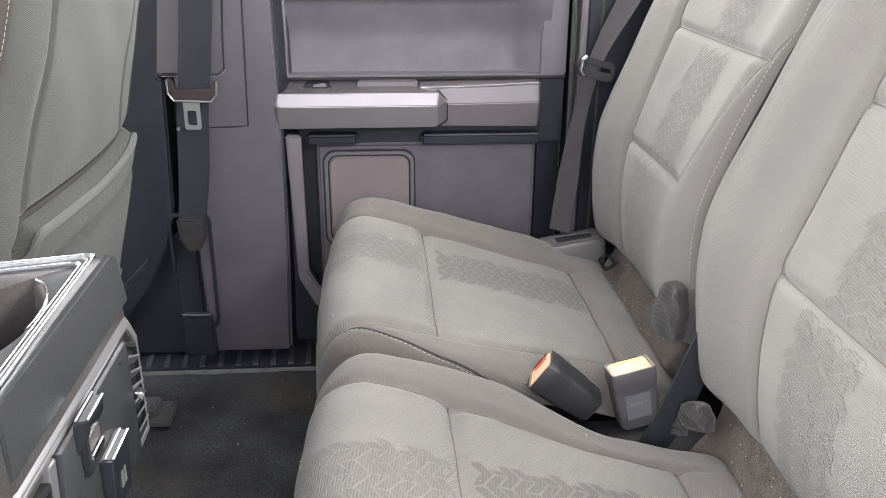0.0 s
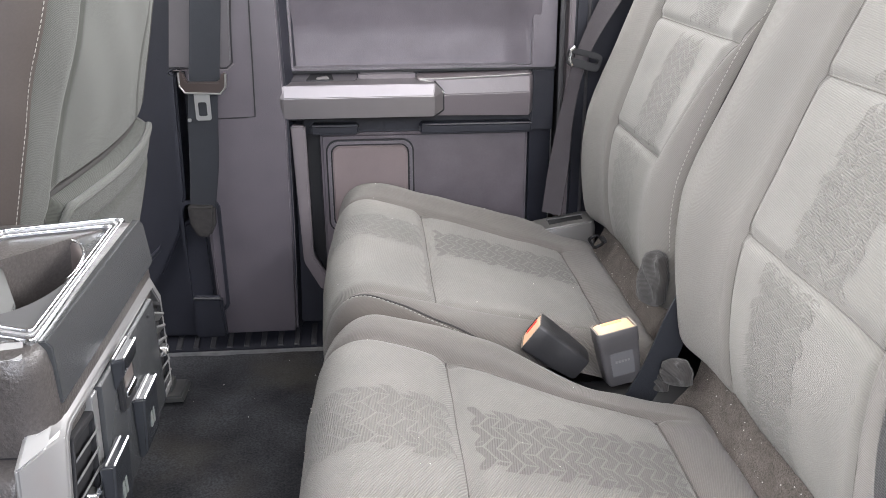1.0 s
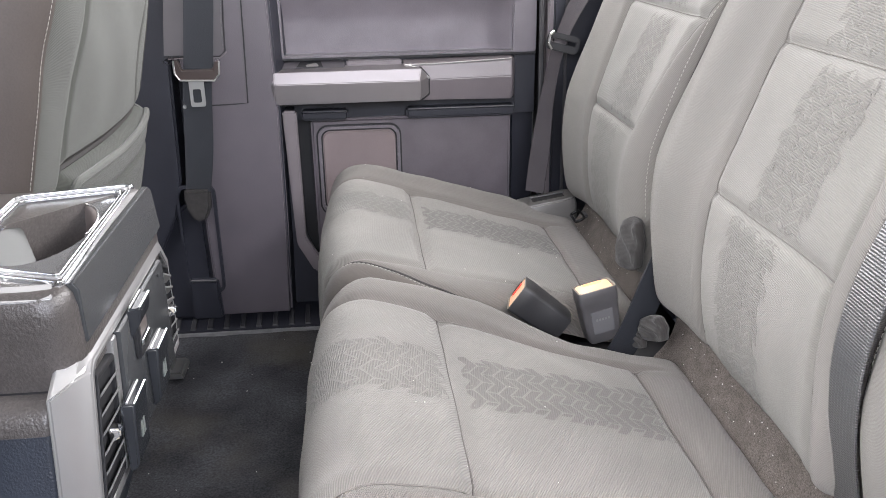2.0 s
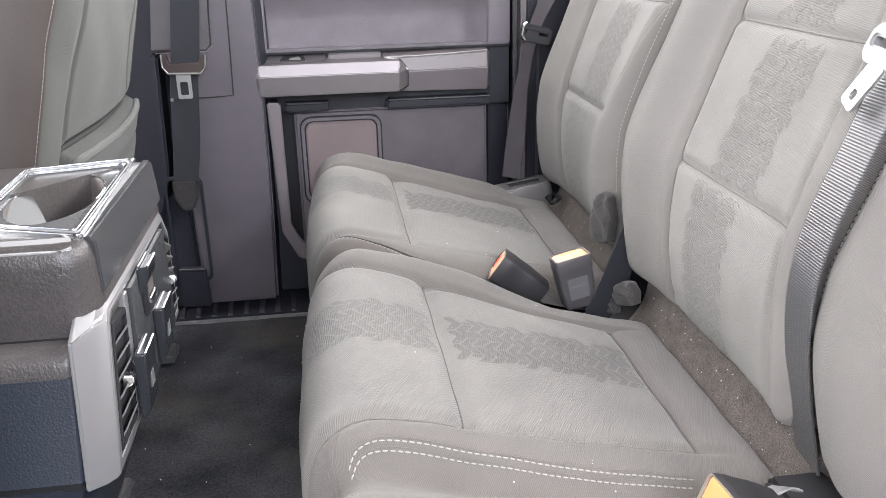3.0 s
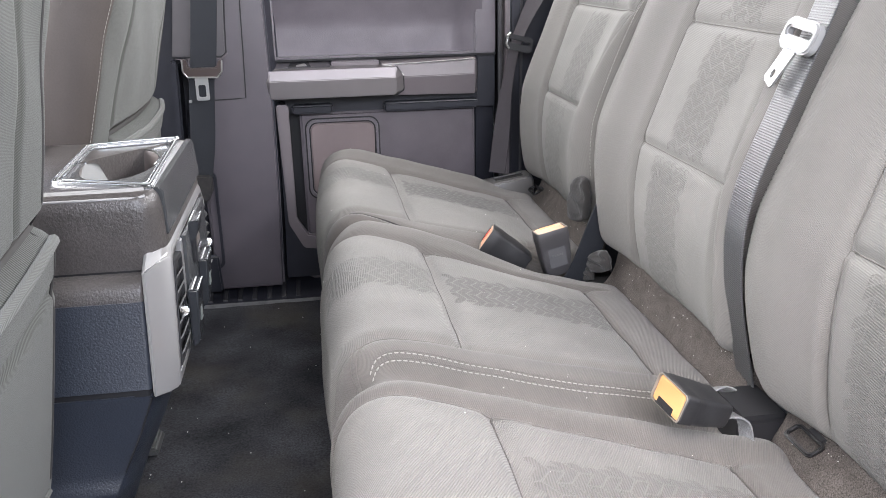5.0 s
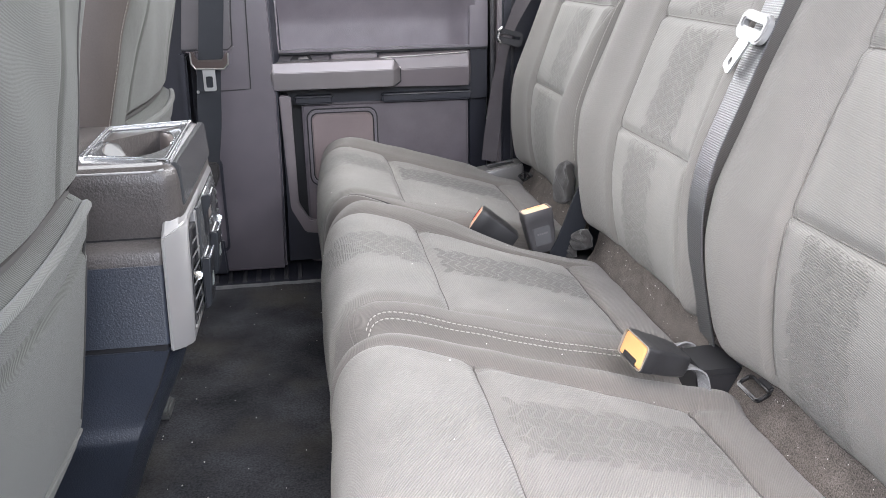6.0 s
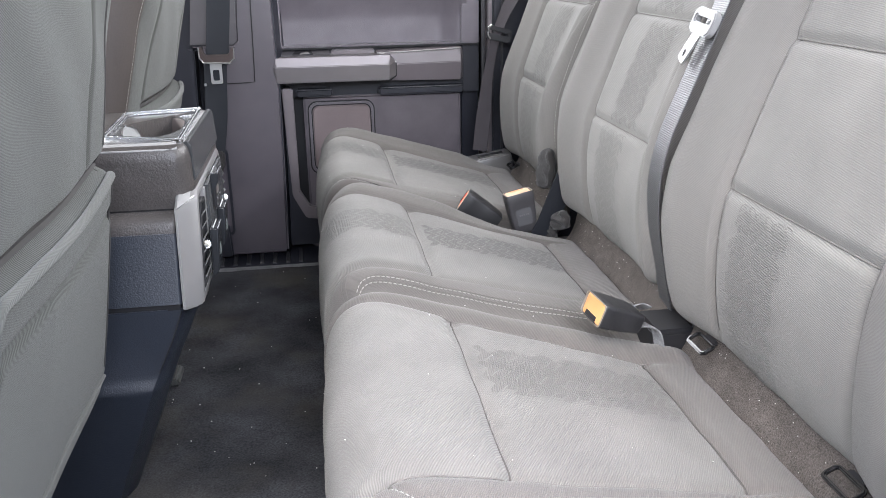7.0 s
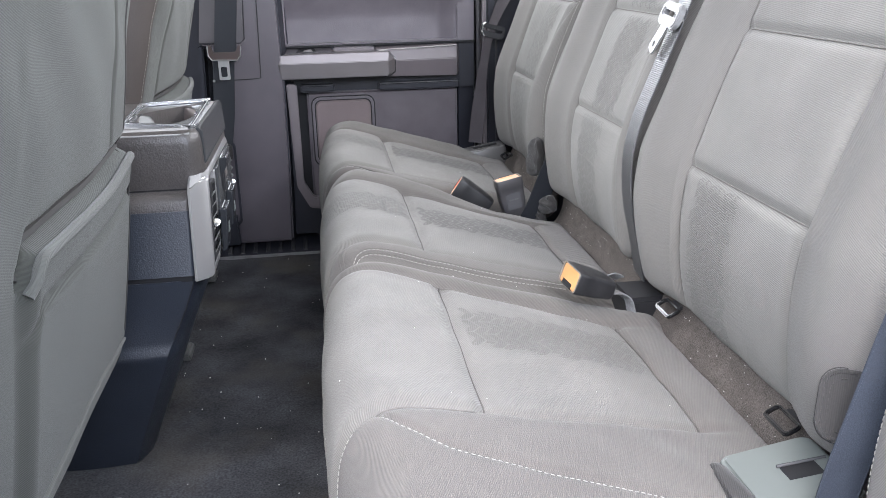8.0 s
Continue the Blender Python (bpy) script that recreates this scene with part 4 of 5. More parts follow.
# ---------------------------------------------------------------- centre console
def console():
    con = thing("centre_console", "dark grained centre console with silver rear bezel and cup holders", "console", at=(-0.3, 0.62, 0))
    x0 = -0.75

    def plan(near, far, rear, corner, z):
        """Half-round plan of the console at one height: y of the near and far flanks, x of the rear face, radius of its near corner."""
        c = corner
        out = [(x0, near, z), (-0.3, near, z), (rear - c, near, z)]
        out += [(rear - c + c * math.sin(a), near + c * (1 - math.cos(a)), z) for a in np.linspace(0.3, math.pi / 2, 6)]
        out += [(rear, far - 0.012, z), (rear - 0.004, far - 0.003, z), (rear - 0.014, far, z), (x0, far, z)]
        return out

    # upper box with a soft near corner, open at the cup well
    well = [(-0.177, 0.54), (-0.182, 0.757), (-0.272, 0.735), (-0.266, 0.575)]
    def hole(grow, z, rays=None):
        """The well's edge, one point towards each point of the plan."""
        c = Vector((-0.224, 0.652))
        edges = [(c + (Vector(a) - c) * grow, c + (Vector(b) - c) * grow) for a, b in zip(well, well[1:] + well[:1])]
        out = []
        for p in rays or plan(0.511, 0.772, -0.166, 0.024, z):
            d = Vector(p[:2]) - c
            best = 9.0
            for a, b in edges:
                e = b - a
                den = d.x * e.y - d.y * e.x
                if abs(den) > 1e-9:
                    t, u = ((a - c).x * e.y - (a - c).y * e.x) / den, ((a - c).x * d.y - (a - c).y * d.x) / den
                    if t > 0 and -1e-6 <= u <= 1 + 1e-6:
                        best = min(best, t)
            out.append((*(c + d * best), z))
        return out

    part("upper_box", loft([plan(0.506, 0.79, -0.161, 0.026, 0.409), plan(0.5035, 0.789, -0.16, 0.026, 0.43), plan(0.5035, 0.782, -0.161, 0.026, 0.468), plan(0.5055, 0.777, -0.163, 0.026, 0.48), plan(0.511, 0.772, -0.166, 0.024, 0.486), hole(1.04, 0.486), hole(1.02, 0.432)]), CONSOLE_SKIN, con, "grained leatherette upper box", True, 60)
    part("rear_panel", loft([[(-0.1585, 0.525, 0.4385), (-0.1585, 0.788, 0.4385), (-0.1595, 0.778, 0.482), (-0.163, 0.775, 0.4868), (-0.163, 0.525, 0.4868), (-0.1595, 0.525, 0.482)], [(-0.166, 0.525, 0.4385), (-0.166, 0.788, 0.4385), (-0.168, 0.778, 0.482), (-0.169, 0.775, 0.4868), (-0.169, 0.525, 0.4868), (-0.168, 0.525, 0.482)]], 0.0008), PLATE, con, "smooth dark rear panel")
    part("box_joint", loft([plan(0.5075, 0.789, -0.163, 0.026, 0.4065), plan(0.5075, 0.789, -0.163, 0.026, 0.4095)]), BLACK, con)

    # frames round the well: a grey tray edge with bright beads
    def outline(grow, corner=0.008):
        c = Vector((-0.224, 0.652))
        pts = [c + (Vector(p) - c) * grow for p in well]
        out = []
        for i, p in enumerate(pts):
            a, b = (pts[i - 1] - p).normalized(), (pts[(i + 1) % 4] - p).normalized()
            p0, p1 = p + a * corner, p + b * corner
            out += [p0 * (1 - t) ** 2 + p * 2 * t * (1 - t) + p1 * t * t for t in (0, 0.25, 0.5, 0.75, 1)]
        return out

    def rim(outer, inner, z0, z1, mat, name, label=""):
        o, i = outline(outer), outline(inner)
        rows = [[(*p, z0) for p in o], [(*p, z1) for p in o], [(*p, z1) for p in i], [(*p, z0) for p in i]]
        bm = loft(rows + [rows[0]], 0, caps=False)
        bmesh.ops.remove_doubles(bm, verts=bm.verts[:], dist=1e-6)
        part(name, bevelled(bm, 0.0008), mat, con, label)

    rim(1.17, 1.02, 0.482, 0.4885, RIM, "tray_edge", "satin grey tray edge")
    rim(1.185, 1.15, 0.482, 0.4905, CHROME, "outer_bead", "bright outer bead")
    rim(1.1, 1.075, 0.484, 0.4898, SILVER, "middle_bead", "satin middle bead")
    rim(1.03, 1.0, 0.478, 0.4895, CHROME, "inner_bead", "bright inner bead")
    rim(1.0, 0.985, 0.437, 0.4875, GLOSS, "well_wall")
    # pale strip paints the light that the rounded top edge catches
    part("top_glint", loft([[(x0, 0.5065, 0.4795), (-0.19, 0.5065, 0.4795), (-0.175, 0.5105, 0.4795), (-0.178, 0.524, 0.4865), (-0.192, 0.521, 0.4865), (x0, 0.521, 0.4865)],
                            [(x0, 0.5058, 0.482), (-0.19, 0.5058, 0.482), (-0.1735, 0.51, 0.482), (-0.1765, 0.524, 0.4885), (-0.192, 0.521, 0.4885), (x0, 0.521, 0.4885)]], 0.0006), GLINT_STRIP, con, "pale strip painting the glint along the top edge")
    # oval cup sunk in the well, with grip fins that slope in from its wall
    cx, cy, rx, ry = -0.2245, 0.656, 0.04, 0.08
    bm = bmesh.new()
    rows = []
    for k, z in ((1.0, 0.4835), (0.965, 0.48), (0.9, 0.436), (0.84, 0.4335)):
        rows.append([bm.verts.new((cx + k * rx * math.cos(a), cy + k * ry * math.sin(a), z)) for a in np.linspace(0, 2 * math.pi, 56, endpoint=False)])
    for a, c in zip(rows, rows[1:]):
        for k in range(56):
            bm.faces.new((a[k], a[(k + 1) % 56], c[(k + 1) % 56], c[k]))
    bm.faces.new(rows[-1])
    part("cup_well", bm, CUP, con, "brown-grey cup well")
    oval = [(cx + rx * math.cos(a), cy + ry * math.sin(a)) for a in np.linspace(0, 2 * math.pi, 56, endpoint=False)]
    edge = hole(1.01, 0.4845, oval)
    part("cup_tray", loft([[(x, y, 0.479) for x, y, _ in edge], edge, [(x, y, 0.4838) for x, y in oval], [(x, y, 0.479) for x, y in oval]], caps=False), RIM, con, "satin grey tray round the cup")
    part("cup_edge", tube([(cx + 1.0 * rx * math.cos(a), cy + 1.0 * ry * math.sin(a), 0.4845) for a in np.linspace(-0.2, 3.0, 44)], 0.0013, 6), CHROME, con, "bright cup edge")
    part("well_floor", loft([[(*p, 0.434) for p in outline(0.99)], [(*p, 0.4345) for p in outline(0.99)]]), CUP, con)
    for fin in ([(-0.273, 0.575, 0.4835), (-0.268, 0.655, 0.484), (-0.257, 0.69, 0.483), (-0.236, 0.655, 0.458), (-0.226, 0.612, 0.452), (-0.228, 0.59, 0.452), (-0.246, 0.57, 0.466)],
                [(-0.184, 0.7, 0.483), (-0.181, 0.62, 0.483), (-0.19, 0.602, 0.474), (-0.206, 0.618, 0.46), (-0.21, 0.645, 0.458), (-0.198, 0.68, 0.47)]):
        part("cup_fin", loft([[(x, y, z - 0.006) for x, y, z in fin], fin], 0.0012, 2), FIN, con, "pale grey cup grip fin")
    part("front_tray", box(x0 + 0.01, -0.335, 0.525, 0.775, 0.484, 0.496, 0.004), GLOSS, con)
    # lower body under a grained shoulder, whose paler skin paints the light it catches
    part("shoulder", loft([plan(0.483, 0.805, -0.182, 0.006, 0.384), plan(0.4845, 0.804, -0.182, 0.006, 0.393), plan(0.4885, 0.802, -0.182, 0.006, 0.401), plan(0.498, 0.797, -0.182, 0.006, 0.4065)]), CONSOLE_SKIN, con, "grained shoulder in a paler skin painting the light it catches", True, 60)
    part("lower_body", loft([plan(0.464, 0.812, -0.182, 0.005, 0.299), plan(0.474, 0.81, -0.182, 0.005, 0.34), plan(0.483, 0.805, -0.182, 0.005, 0.3838)]), LOWER_SKIN, con, "smooth blue-black lower body", True, 60)
    part("body_joint", loft([plan(0.467, 0.81, -0.184, 0.005, 0.2905), plan(0.467, 0.81, -0.184, 0.005, 0.2995)]), BLACK, con)
    # tapering foot: a chamfered near edge, a ledge on its flank, drawn in towards the floor
    secs = []
    for z, xr, yn, yf in ((0.292, -0.166, 0.465, 0.81), (0.25, -0.182, 0.466, 0.81), (0.205, -0.203, 0.467, 0.81), (0.195, -0.208, 0.464, 0.81), (0.188, -0.211, 0.46, 0.81), (0.182, -0.213, 0.4595, 0.81),
                          (0.172, -0.217, 0.463, 0.81), (0.15, -0.226, 0.468, 0.82), (0.09, -0.25, 0.48, 0.85), (0.04, -0.27, 0.495, 0.88), (-0.004, -0.287, 0.505, 0.9)):
        secs.append([(xr, yn + 0.045, z), (xr, yf - 0.012, z), (xr - 0.012, yf, z), (x0, yf, z), (x0, yn, z), (xr - 0.05, yn, z), (xr - 0.018, yn + 0.004, z), (xr - 0.012, yn + 0.012, z)])
    part("foot", loft(secs), LOWER_SKIN, con, "blue-black tapering foot", True, 30)
    part("foot_crease", tube([(xr - 0.0175, yn + 0.0035, z) for z, xr, yn in ((0.288, -0.167, 0.465), (0.25, -0.182, 0.466), (0.206, -0.203, 0.467))], 0.001, 6), BLACK, con)

    # silver rear bezel: leaning near flank, bright top chamfer, one shallow opening
    def at(x, pts):
        return [(x, y, z) for y, z in pts]
    back = [(0.4625, 0.291), (0.483, 0.4135), (0.532, 0.4405), (0.782, 0.4405), (0.812, 0.41), (0.812, 0.296)]
    face = [(0.477, 0.293), (0.5135, 0.4185), (0.524, 0.4255), (0.774, 0.4255), (0.797, 0.4), (0.797, 0.298)]
    shoulder = [(0.4695, 0.292), (0.498, 0.419), (0.53, 0.4375), (0.778, 0.4375), (0.806, 0.408), (0.806, 0.297)]
    lip = [(0.4795, 0.2955), (0.5155, 0.417), (0.526, 0.4235), (0.772, 0.4235), (0.795, 0.399), (0.795, 0.3)]
    inner = [(0.4905, 0.3035), (0.5205, 0.4125), (0.53, 0.4185), (0.768, 0.4185), (0.788, 0.396), (0.788, 0.307)]
    bm = loft([at(-0.1815, back), at(-0.179, back), at(-0.166, shoulder), at(-0.1585, face), at(-0.157, lip), at(-0.157, inner), at(-0.166, inner)])
    part("rear_bezel", bevelled(bm, 0.0012), SILVER, con, "satin silver rear bezel", flat_angle=32)

    # air vents that lean with the flank: (y, z) of the lower left, lower right, upper right and upper left corners
    for quad in ([(0.4935, 0.3075), (0.552, 0.3065), (0.568, 0.4065), (0.523, 0.411)], [(0.752, 0.3095), (0.786, 0.3095), (0.785, 0.397), (0.75, 0.415)]):
        c = Vector(np.mean(quad, axis=0))
        q = [Vector(p) for p in quad]
        inn = [p + (c - p) * 0.1 for p in q]
        rows = [at(-0.166, q), at(-0.1562, q), at(-0.1555, [p + (c - p) * 0.06 for p in q]), at(-0.1562, inn), at(-0.1595, inn)]
        vent = part("vent", bevelled(loft(rows), 0.0005), BLACK, con, "air vent with slanted slats")
        for k in range(6):
            f = 0.03 + k * 0.16
            lo = inn[0] + (inn[3] - inn[0]) * f, inn[1] + (inn[2] - inn[1]) * f
            up = inn[0] + (inn[3] - inn[0]) * (f + 0.09), inn[1] + (inn[2] - inn[1]) * (f + 0.09)
            part("slat", loft([[(-0.159, *lo[0]), (-0.1535, *up[0]), (-0.153, up[0].x, up[0].y - 0.002), (-0.159, lo[0].x, lo[0].y - 0.002)],
                               [(-0.159, *lo[1]), (-0.1535, *up[1]), (-0.153, up[1].x, up[1].y - 0.002), (-0.159, lo[1].x, lo[1].y - 0.002)]]), SLAT, vent, "grey vent slat")
        part("vent_knob", loft([[(-0.158, c.x - 0.007, c.y - 0.012), (-0.158, c.x + 0.008, c.y - 0.014), (-0.158, c.x + 0.01, c.y - 0.001), (-0.158, c.x - 0.005, c.y + 0.001)],
                                [(-0.149, c.x - 0.005, c.y - 0.008), (-0.149, c.x + 0.006, c.y - 0.01), (-0.149, c.x + 0.008, c.y - 0.003), (-0.149, c.x - 0.003, c.y - 0.001)]], 0.0015), CHROME, vent, "bright vent knob")
    part("vent_bar", loft([at(-0.166, [(0.553, 0.3045), (0.566, 0.3045), (0.581, 0.4175), (0.569, 0.4175)]), at(-0.1556, [(0.553, 0.3045), (0.566, 0.3045), (0.581, 0.4175), (0.569, 0.4175)])], 0.001), SILVER, con, "satin silver bar beside the vent")
    # socket plate with a hooded socket and two flaps
    plate = [(0.568, 0.3045), (0.748, 0.3085), (0.746, 0.418), (0.583, 0.418)]
    part("socket_plate", loft([at(-0.166, plate), at(-0.1525, plate), at(-0.1515, [(0.5705, 0.3065), (0.746, 0.3105), (0.744, 0.416), (0.585, 0.416)])]), PLATE, con, "dark grey socket plate")
    part("plate_screw", moved(box(-0.001, 0.001, -0.0015, 0.0015, -0.0015, 0.0015, 0.0005), Matrix.Translation((-0.1513, 0.722, 0.411))), BLACK, con)
    # pale strip laid over the bezel's chamfer paints its highlight
    strip = [[(-0.1785, 0.4835, 0.4146), (-0.166, 0.4985, 0.4202), (-0.1605, 0.5105, 0.4212), (-0.1625, 0.5115, 0.4195), (-0.167, 0.5, 0.4185), (-0.1785, 0.4845, 0.413)]]
    strip += [[(-0.1785, y, 0.4412), (-0.166, y + d, 0.4384), (-0.1605, y + 2 * d, 0.4305 - d * 0.3), (-0.1625, y + 2 * d, 0.4295 - d * 0.3), (-0.167, y + d, 0.437), (-0.1785, y, 0.4395)] for y, d in ((0.532, 0.002), (0.6, 0.0), (0.7, 0.0), (0.78, -0.002))]
    part("bezel_glint", loft(strip), GLINT_STRIP, con, "pale strip painting the glint on the bezel's upper edge", True, 50)
    hood = part("socket_hood", loft([[(-0.152, 0.606, 0.398), (-0.152, 0.65, 0.398), (-0.152, 0.65, 0.4265), (-0.152, 0.606, 0.4265)],
                                     [(-0.1425, 0.61, 0.413), (-0.1425, 0.647, 0.413), (-0.142, 0.647, 0.426), (-0.142, 0.61, 0.426)]], 0.0016), FLAP, con, "glossy dark socket hood")
    part("hood_edge", tube([(-0.1422, 0.611, 0.4265), (-0.1422, 0.646, 0.4265)], 0.0012, 6), CHROME, hood, "bright hood edge")
    part("hood_edge", tube([(-0.15, 0.609, 0.4275), (-0.15, 0.648, 0.4275)], 0.0009, 6), SILVER, hood, "bright hood edge")
    sock = part("socket", box(-0.1522, -0.1465, 0.612, 0.646, 0.376, 0.412, 0.002), BLACK, con, "black charging socket")
    part("socket_lining", box(-0.1467, -0.1455, 0.617, 0.64, 0.396, 0.41, 0.0005), CUP, sock)
    part("socket_clip", box(-0.1467, -0.144, 0.616, 0.642, 0.388, 0.394, 0.0008), CHROME, sock, "bright socket clip")
    for y0, y1, z0, z1 in ((0.642, 0.69, 0.31, 0.37), (0.548, 0.594, 0.302, 0.368)):
        flap = part("socket_flap", loft([[(-0.152, y0, z0), (-0.152, y1, z0), (-0.152, y1, z1), (-0.152, y0, z1)], [(-0.1445, y0 + 0.002, z0 + 0.006), (-0.1445, y1 - 0.002, z0 + 0.006), (-0.141, y1 - 0.002, z1 - 0.001), (-0.141, y0 + 0.002, z1 - 0.001)]], 0.0018, 3), FLAP, con, "glossy dark socket flap")
        part("flap_edge", tube([(-0.1415, y0 + 0.003, z1 - 0.0008), (-0.1415, y1 - 0.003, z1 - 0.0008)], 0.0012, 6), CHROME, flap, "bright flap edge")
        part("flap_groove", tube([(-0.1475, y0 + 0.003, z1), (-0.1475, y1 - 0.003, z1)], 0.0009, 6), SILVER, flap, "satin groove")
        for k in (0, 1):
            part("flap_mark", box(-0.1445, -0.1422, (y0 + y1) / 2 - 0.006 + 0.007 * k, (y0 + y1) / 2 - 0.001 + 0.007 * k, (z0 + z1) / 2 - 0.008, (z0 + z1) / 2 + 0.007, 0.0004), PALE, flap, "pale printed mark")


# paler than the bezel's own paint: a highlight put into the colour
GLINT_STRIP = material("glint_strip", (0.44, 0.44, 0.44), 0.26, metal=0.5, vary=0.04)
FIN = material("cup_fin_plastic", (0.032, 0.034, 0.033), 0.5, vary=0.08)
RIM = material("satin_rim_plastic", (0.13, 0.132, 0.135), 0.25, metal=0.4, vary=0.04)
CUP = material("cup_well_plastic", (0.1, 0.085, 0.08), 0.4, vary=0.05)
SLAT = material("vent_slat_plastic", (0.14, 0.14, 0.14), 0.3, vary=0.05)
FLAP = material("dark_flap_plastic", (0.022, 0.024, 0.028), 0.2, vary=0.05)
PLATE = material("socket_plate_plastic", (0.04, 0.042, 0.045), 0.27, vary=0.05)
console()


# ---------------------------------------------------------------- front seats seen from behind
def front_seat(label, y0, y1, shift, seed):
    """A reclined seat back with a map pocket that dips in the middle."""
    line_xz = [(-0.325, 0.19), (-0.292, 0.197), (-0.277, 0.225), (-0.266, 0.29), (-0.25, 0.38), (-0.232, 0.486), (-0.212, 0.6), (-0.19, 0.72), (-0.178, 0.8), (-0.2, 0.83), (-0.24, 0.82), (-0.31, 0.7), (-0.37, 0.5), (-0.42, 0.32), (-0.425, 0.24), (-0.41, 0.2), (-0.37, 0.19)]
    line_xz = [(x + shift + 0.08 * max(z - 0.47, -0.2) * (1 if seed == 1 else 0), z) for x, z in line_xz]
    if seed == 2:
        line_xz = [(x, z if z > 0.3 else 0.3 - (0.3 - z) * 0.72) for x, z in line_xz]
    yc, half = (y0 + y1) / 2, (y1 - y0) / 2
    pocket_end = -0.005 if seed == 2 else y0 + 0.084

    def lip(Y):
        u = np.abs((Y - yc) / half)
        return 0.484 + 0.004 * step01(0.3, 0.9, u) if seed == 2 else 0.458 + 0.004 * u

    def off(X, Y, Z, S):
        Z = Z + 0.028 * step01(pocket_end + 0.03, pocket_end - 0.004, Y) ** 2 * (S < 0.75)
        rear = (S < 0.75) * step01(pocket_end - 0.01, pocket_end + 0.008, Y)
        u = (Y - yc) / half
        d = 0.004 * np.sin(13 * Z + 5 * Y) * np.sin(9 * Y) + 0.0013 * np.sin(40 * Y + 14 * Z + 2 * np.sin(20 * Z)) * step01(0.47, 0.53, Z)
        under = step01(0.004, -0.006, Z - lip(Y)) * rear * step01(0.2, 0.23, Z)
        d = d + under * ((0.016 if seed == 2 else 0.02) - 0.005 * np.abs(u))
        d = d + groove(Z - lip(Y) + 0.042, 0.006, 0.006) * rear
        d = d + groove(Z - lip(Y) - 0.009, 0.013, 0.008) * rear
        for k in (-0.62, 0.62):
            d = d + groove(u - k + 0.05 * np.sign(k) * (Z - 0.6) + 0.02 * np.sin(17 * Z), 0.0045, 0.018) * rear * (Z > lip(Y) + 0.01)
        return d - (0.004 if seed == 2 else 0.02) * u ** 4

    def pick(X, Y, Z, S):
        return np.where(Y < y0 + 0.028, 1, 0)

    body = Pillow(line_xz, y0, y1, 0.032, 0.004, off)
    ob = thing("car_seat", label, "car seat", "front seats", at=(-0.3 + shift, yc, 0.1))
    body.build([("seat_back", SEAT_BACK, ""), ("side_panel", SEAT_BACK_PANEL, "brown-grey vinyl side panel")], ob, pick, 1)
    zs = lambda z: float(body.s_of_z(z, 0.5))
    stitches("stitching", body, [(zs(z), y0 + 0.022) for z in (0.3, 0.4, 0.5, 0.58, 0.65, 0.72, 0.78)], ob, "pale seam stitching")
    ys = np.linspace(pocket_end, y1 - 0.03, 60)
    curl = lambda y: 0.028 * step01(pocket_end + 0.03, pocket_end - 0.004, y) ** 2
    path = [(zs(lip(y) - 0.003 - curl(y)), y) for y in ys]
    part("pocket_edge", tube([Vector(body.at(s, y, 0.002)) for s, y in path], 0.005, 8), PAD, ob, "padded pocket edge")
    part("welt", tube([Vector(body.at(zs(z), y1 - 0.036 - 0.012 * step01(0.5, 0.75, z), 0.0)) for z in np.linspace(0.27, 0.78, 40)], 0.0014, 6), PIPING, ob, "dark edge welt")
    part("hem", tube([Vector(body.at(zs(0.262) + 0.006 * math.sin(9 * y), y, 0.0015)) for y in np.linspace(y0 + 0.05, y1 - 0.04, 50)], 0.0022, 6), PAD, ob, "stitched lower hem")
    # dark cord above the lip paints the shade of the pocket's opening
    part("pocket_gap_shade", tube([Vector(body.at(zs(lip(y) + 0.007 - curl(y)), y, 0.002)) for y in ys], 0.0045, 6), PIPING, ob)
    # seat bottom and track
    part("seat_cushion", box(-0.85, -0.36 + shift, y0 + 0.02, y1 - 0.02, 0.12, 0.26, 0.04, 4), SEAT_BACK, ob)
    for y in (y0 + 0.06, y1 - 0.05):
        part("seat_track", box(-0.85, -0.29, y - 0.02, y + 0.02, 0.004, 0.03, 0.004), TRACK, ob, "grey metal seat track")
        part("track_foot", loft([[(-0.33, y - 0.032, 0.002), (-0.268, y - 0.032, 0.002), (-0.268, y + 0.032, 0.002), (-0.33, y + 0.032, 0.002)], [(-0.34, y - 0.03, 0.014), (-0.272, y - 0.03, 0.014), (-0.272, y + 0.03, 0.014), (-0.34, y + 0.03, 0.014)]], 0.003), TRACK, ob, "grey metal track foot")
        part("seat_riser", box(-0.7, -0.4, y - 0.015, y + 0.015, 0.03, 0.13, 0.004), DARK, ob)
    return ob


PAD = woven("pocket_edge_cloth", (0.08, 0.082, 0.075), pitch=0.0016, depth=0.2, contrast=0.08, coords="Object")
TRACK = material("seat_track_metal", (0.11, 0.112, 0.112), 0.45, metal=0.4, vary=0.15)
front_seat("olive-grey cloth front seat back with padded map pocket", 0.812, 1.34, -0.045, 1)
front_seat("grey cloth front seat back with map pocket and stitched seams", -0.13, 0.406, 0.003, 2)


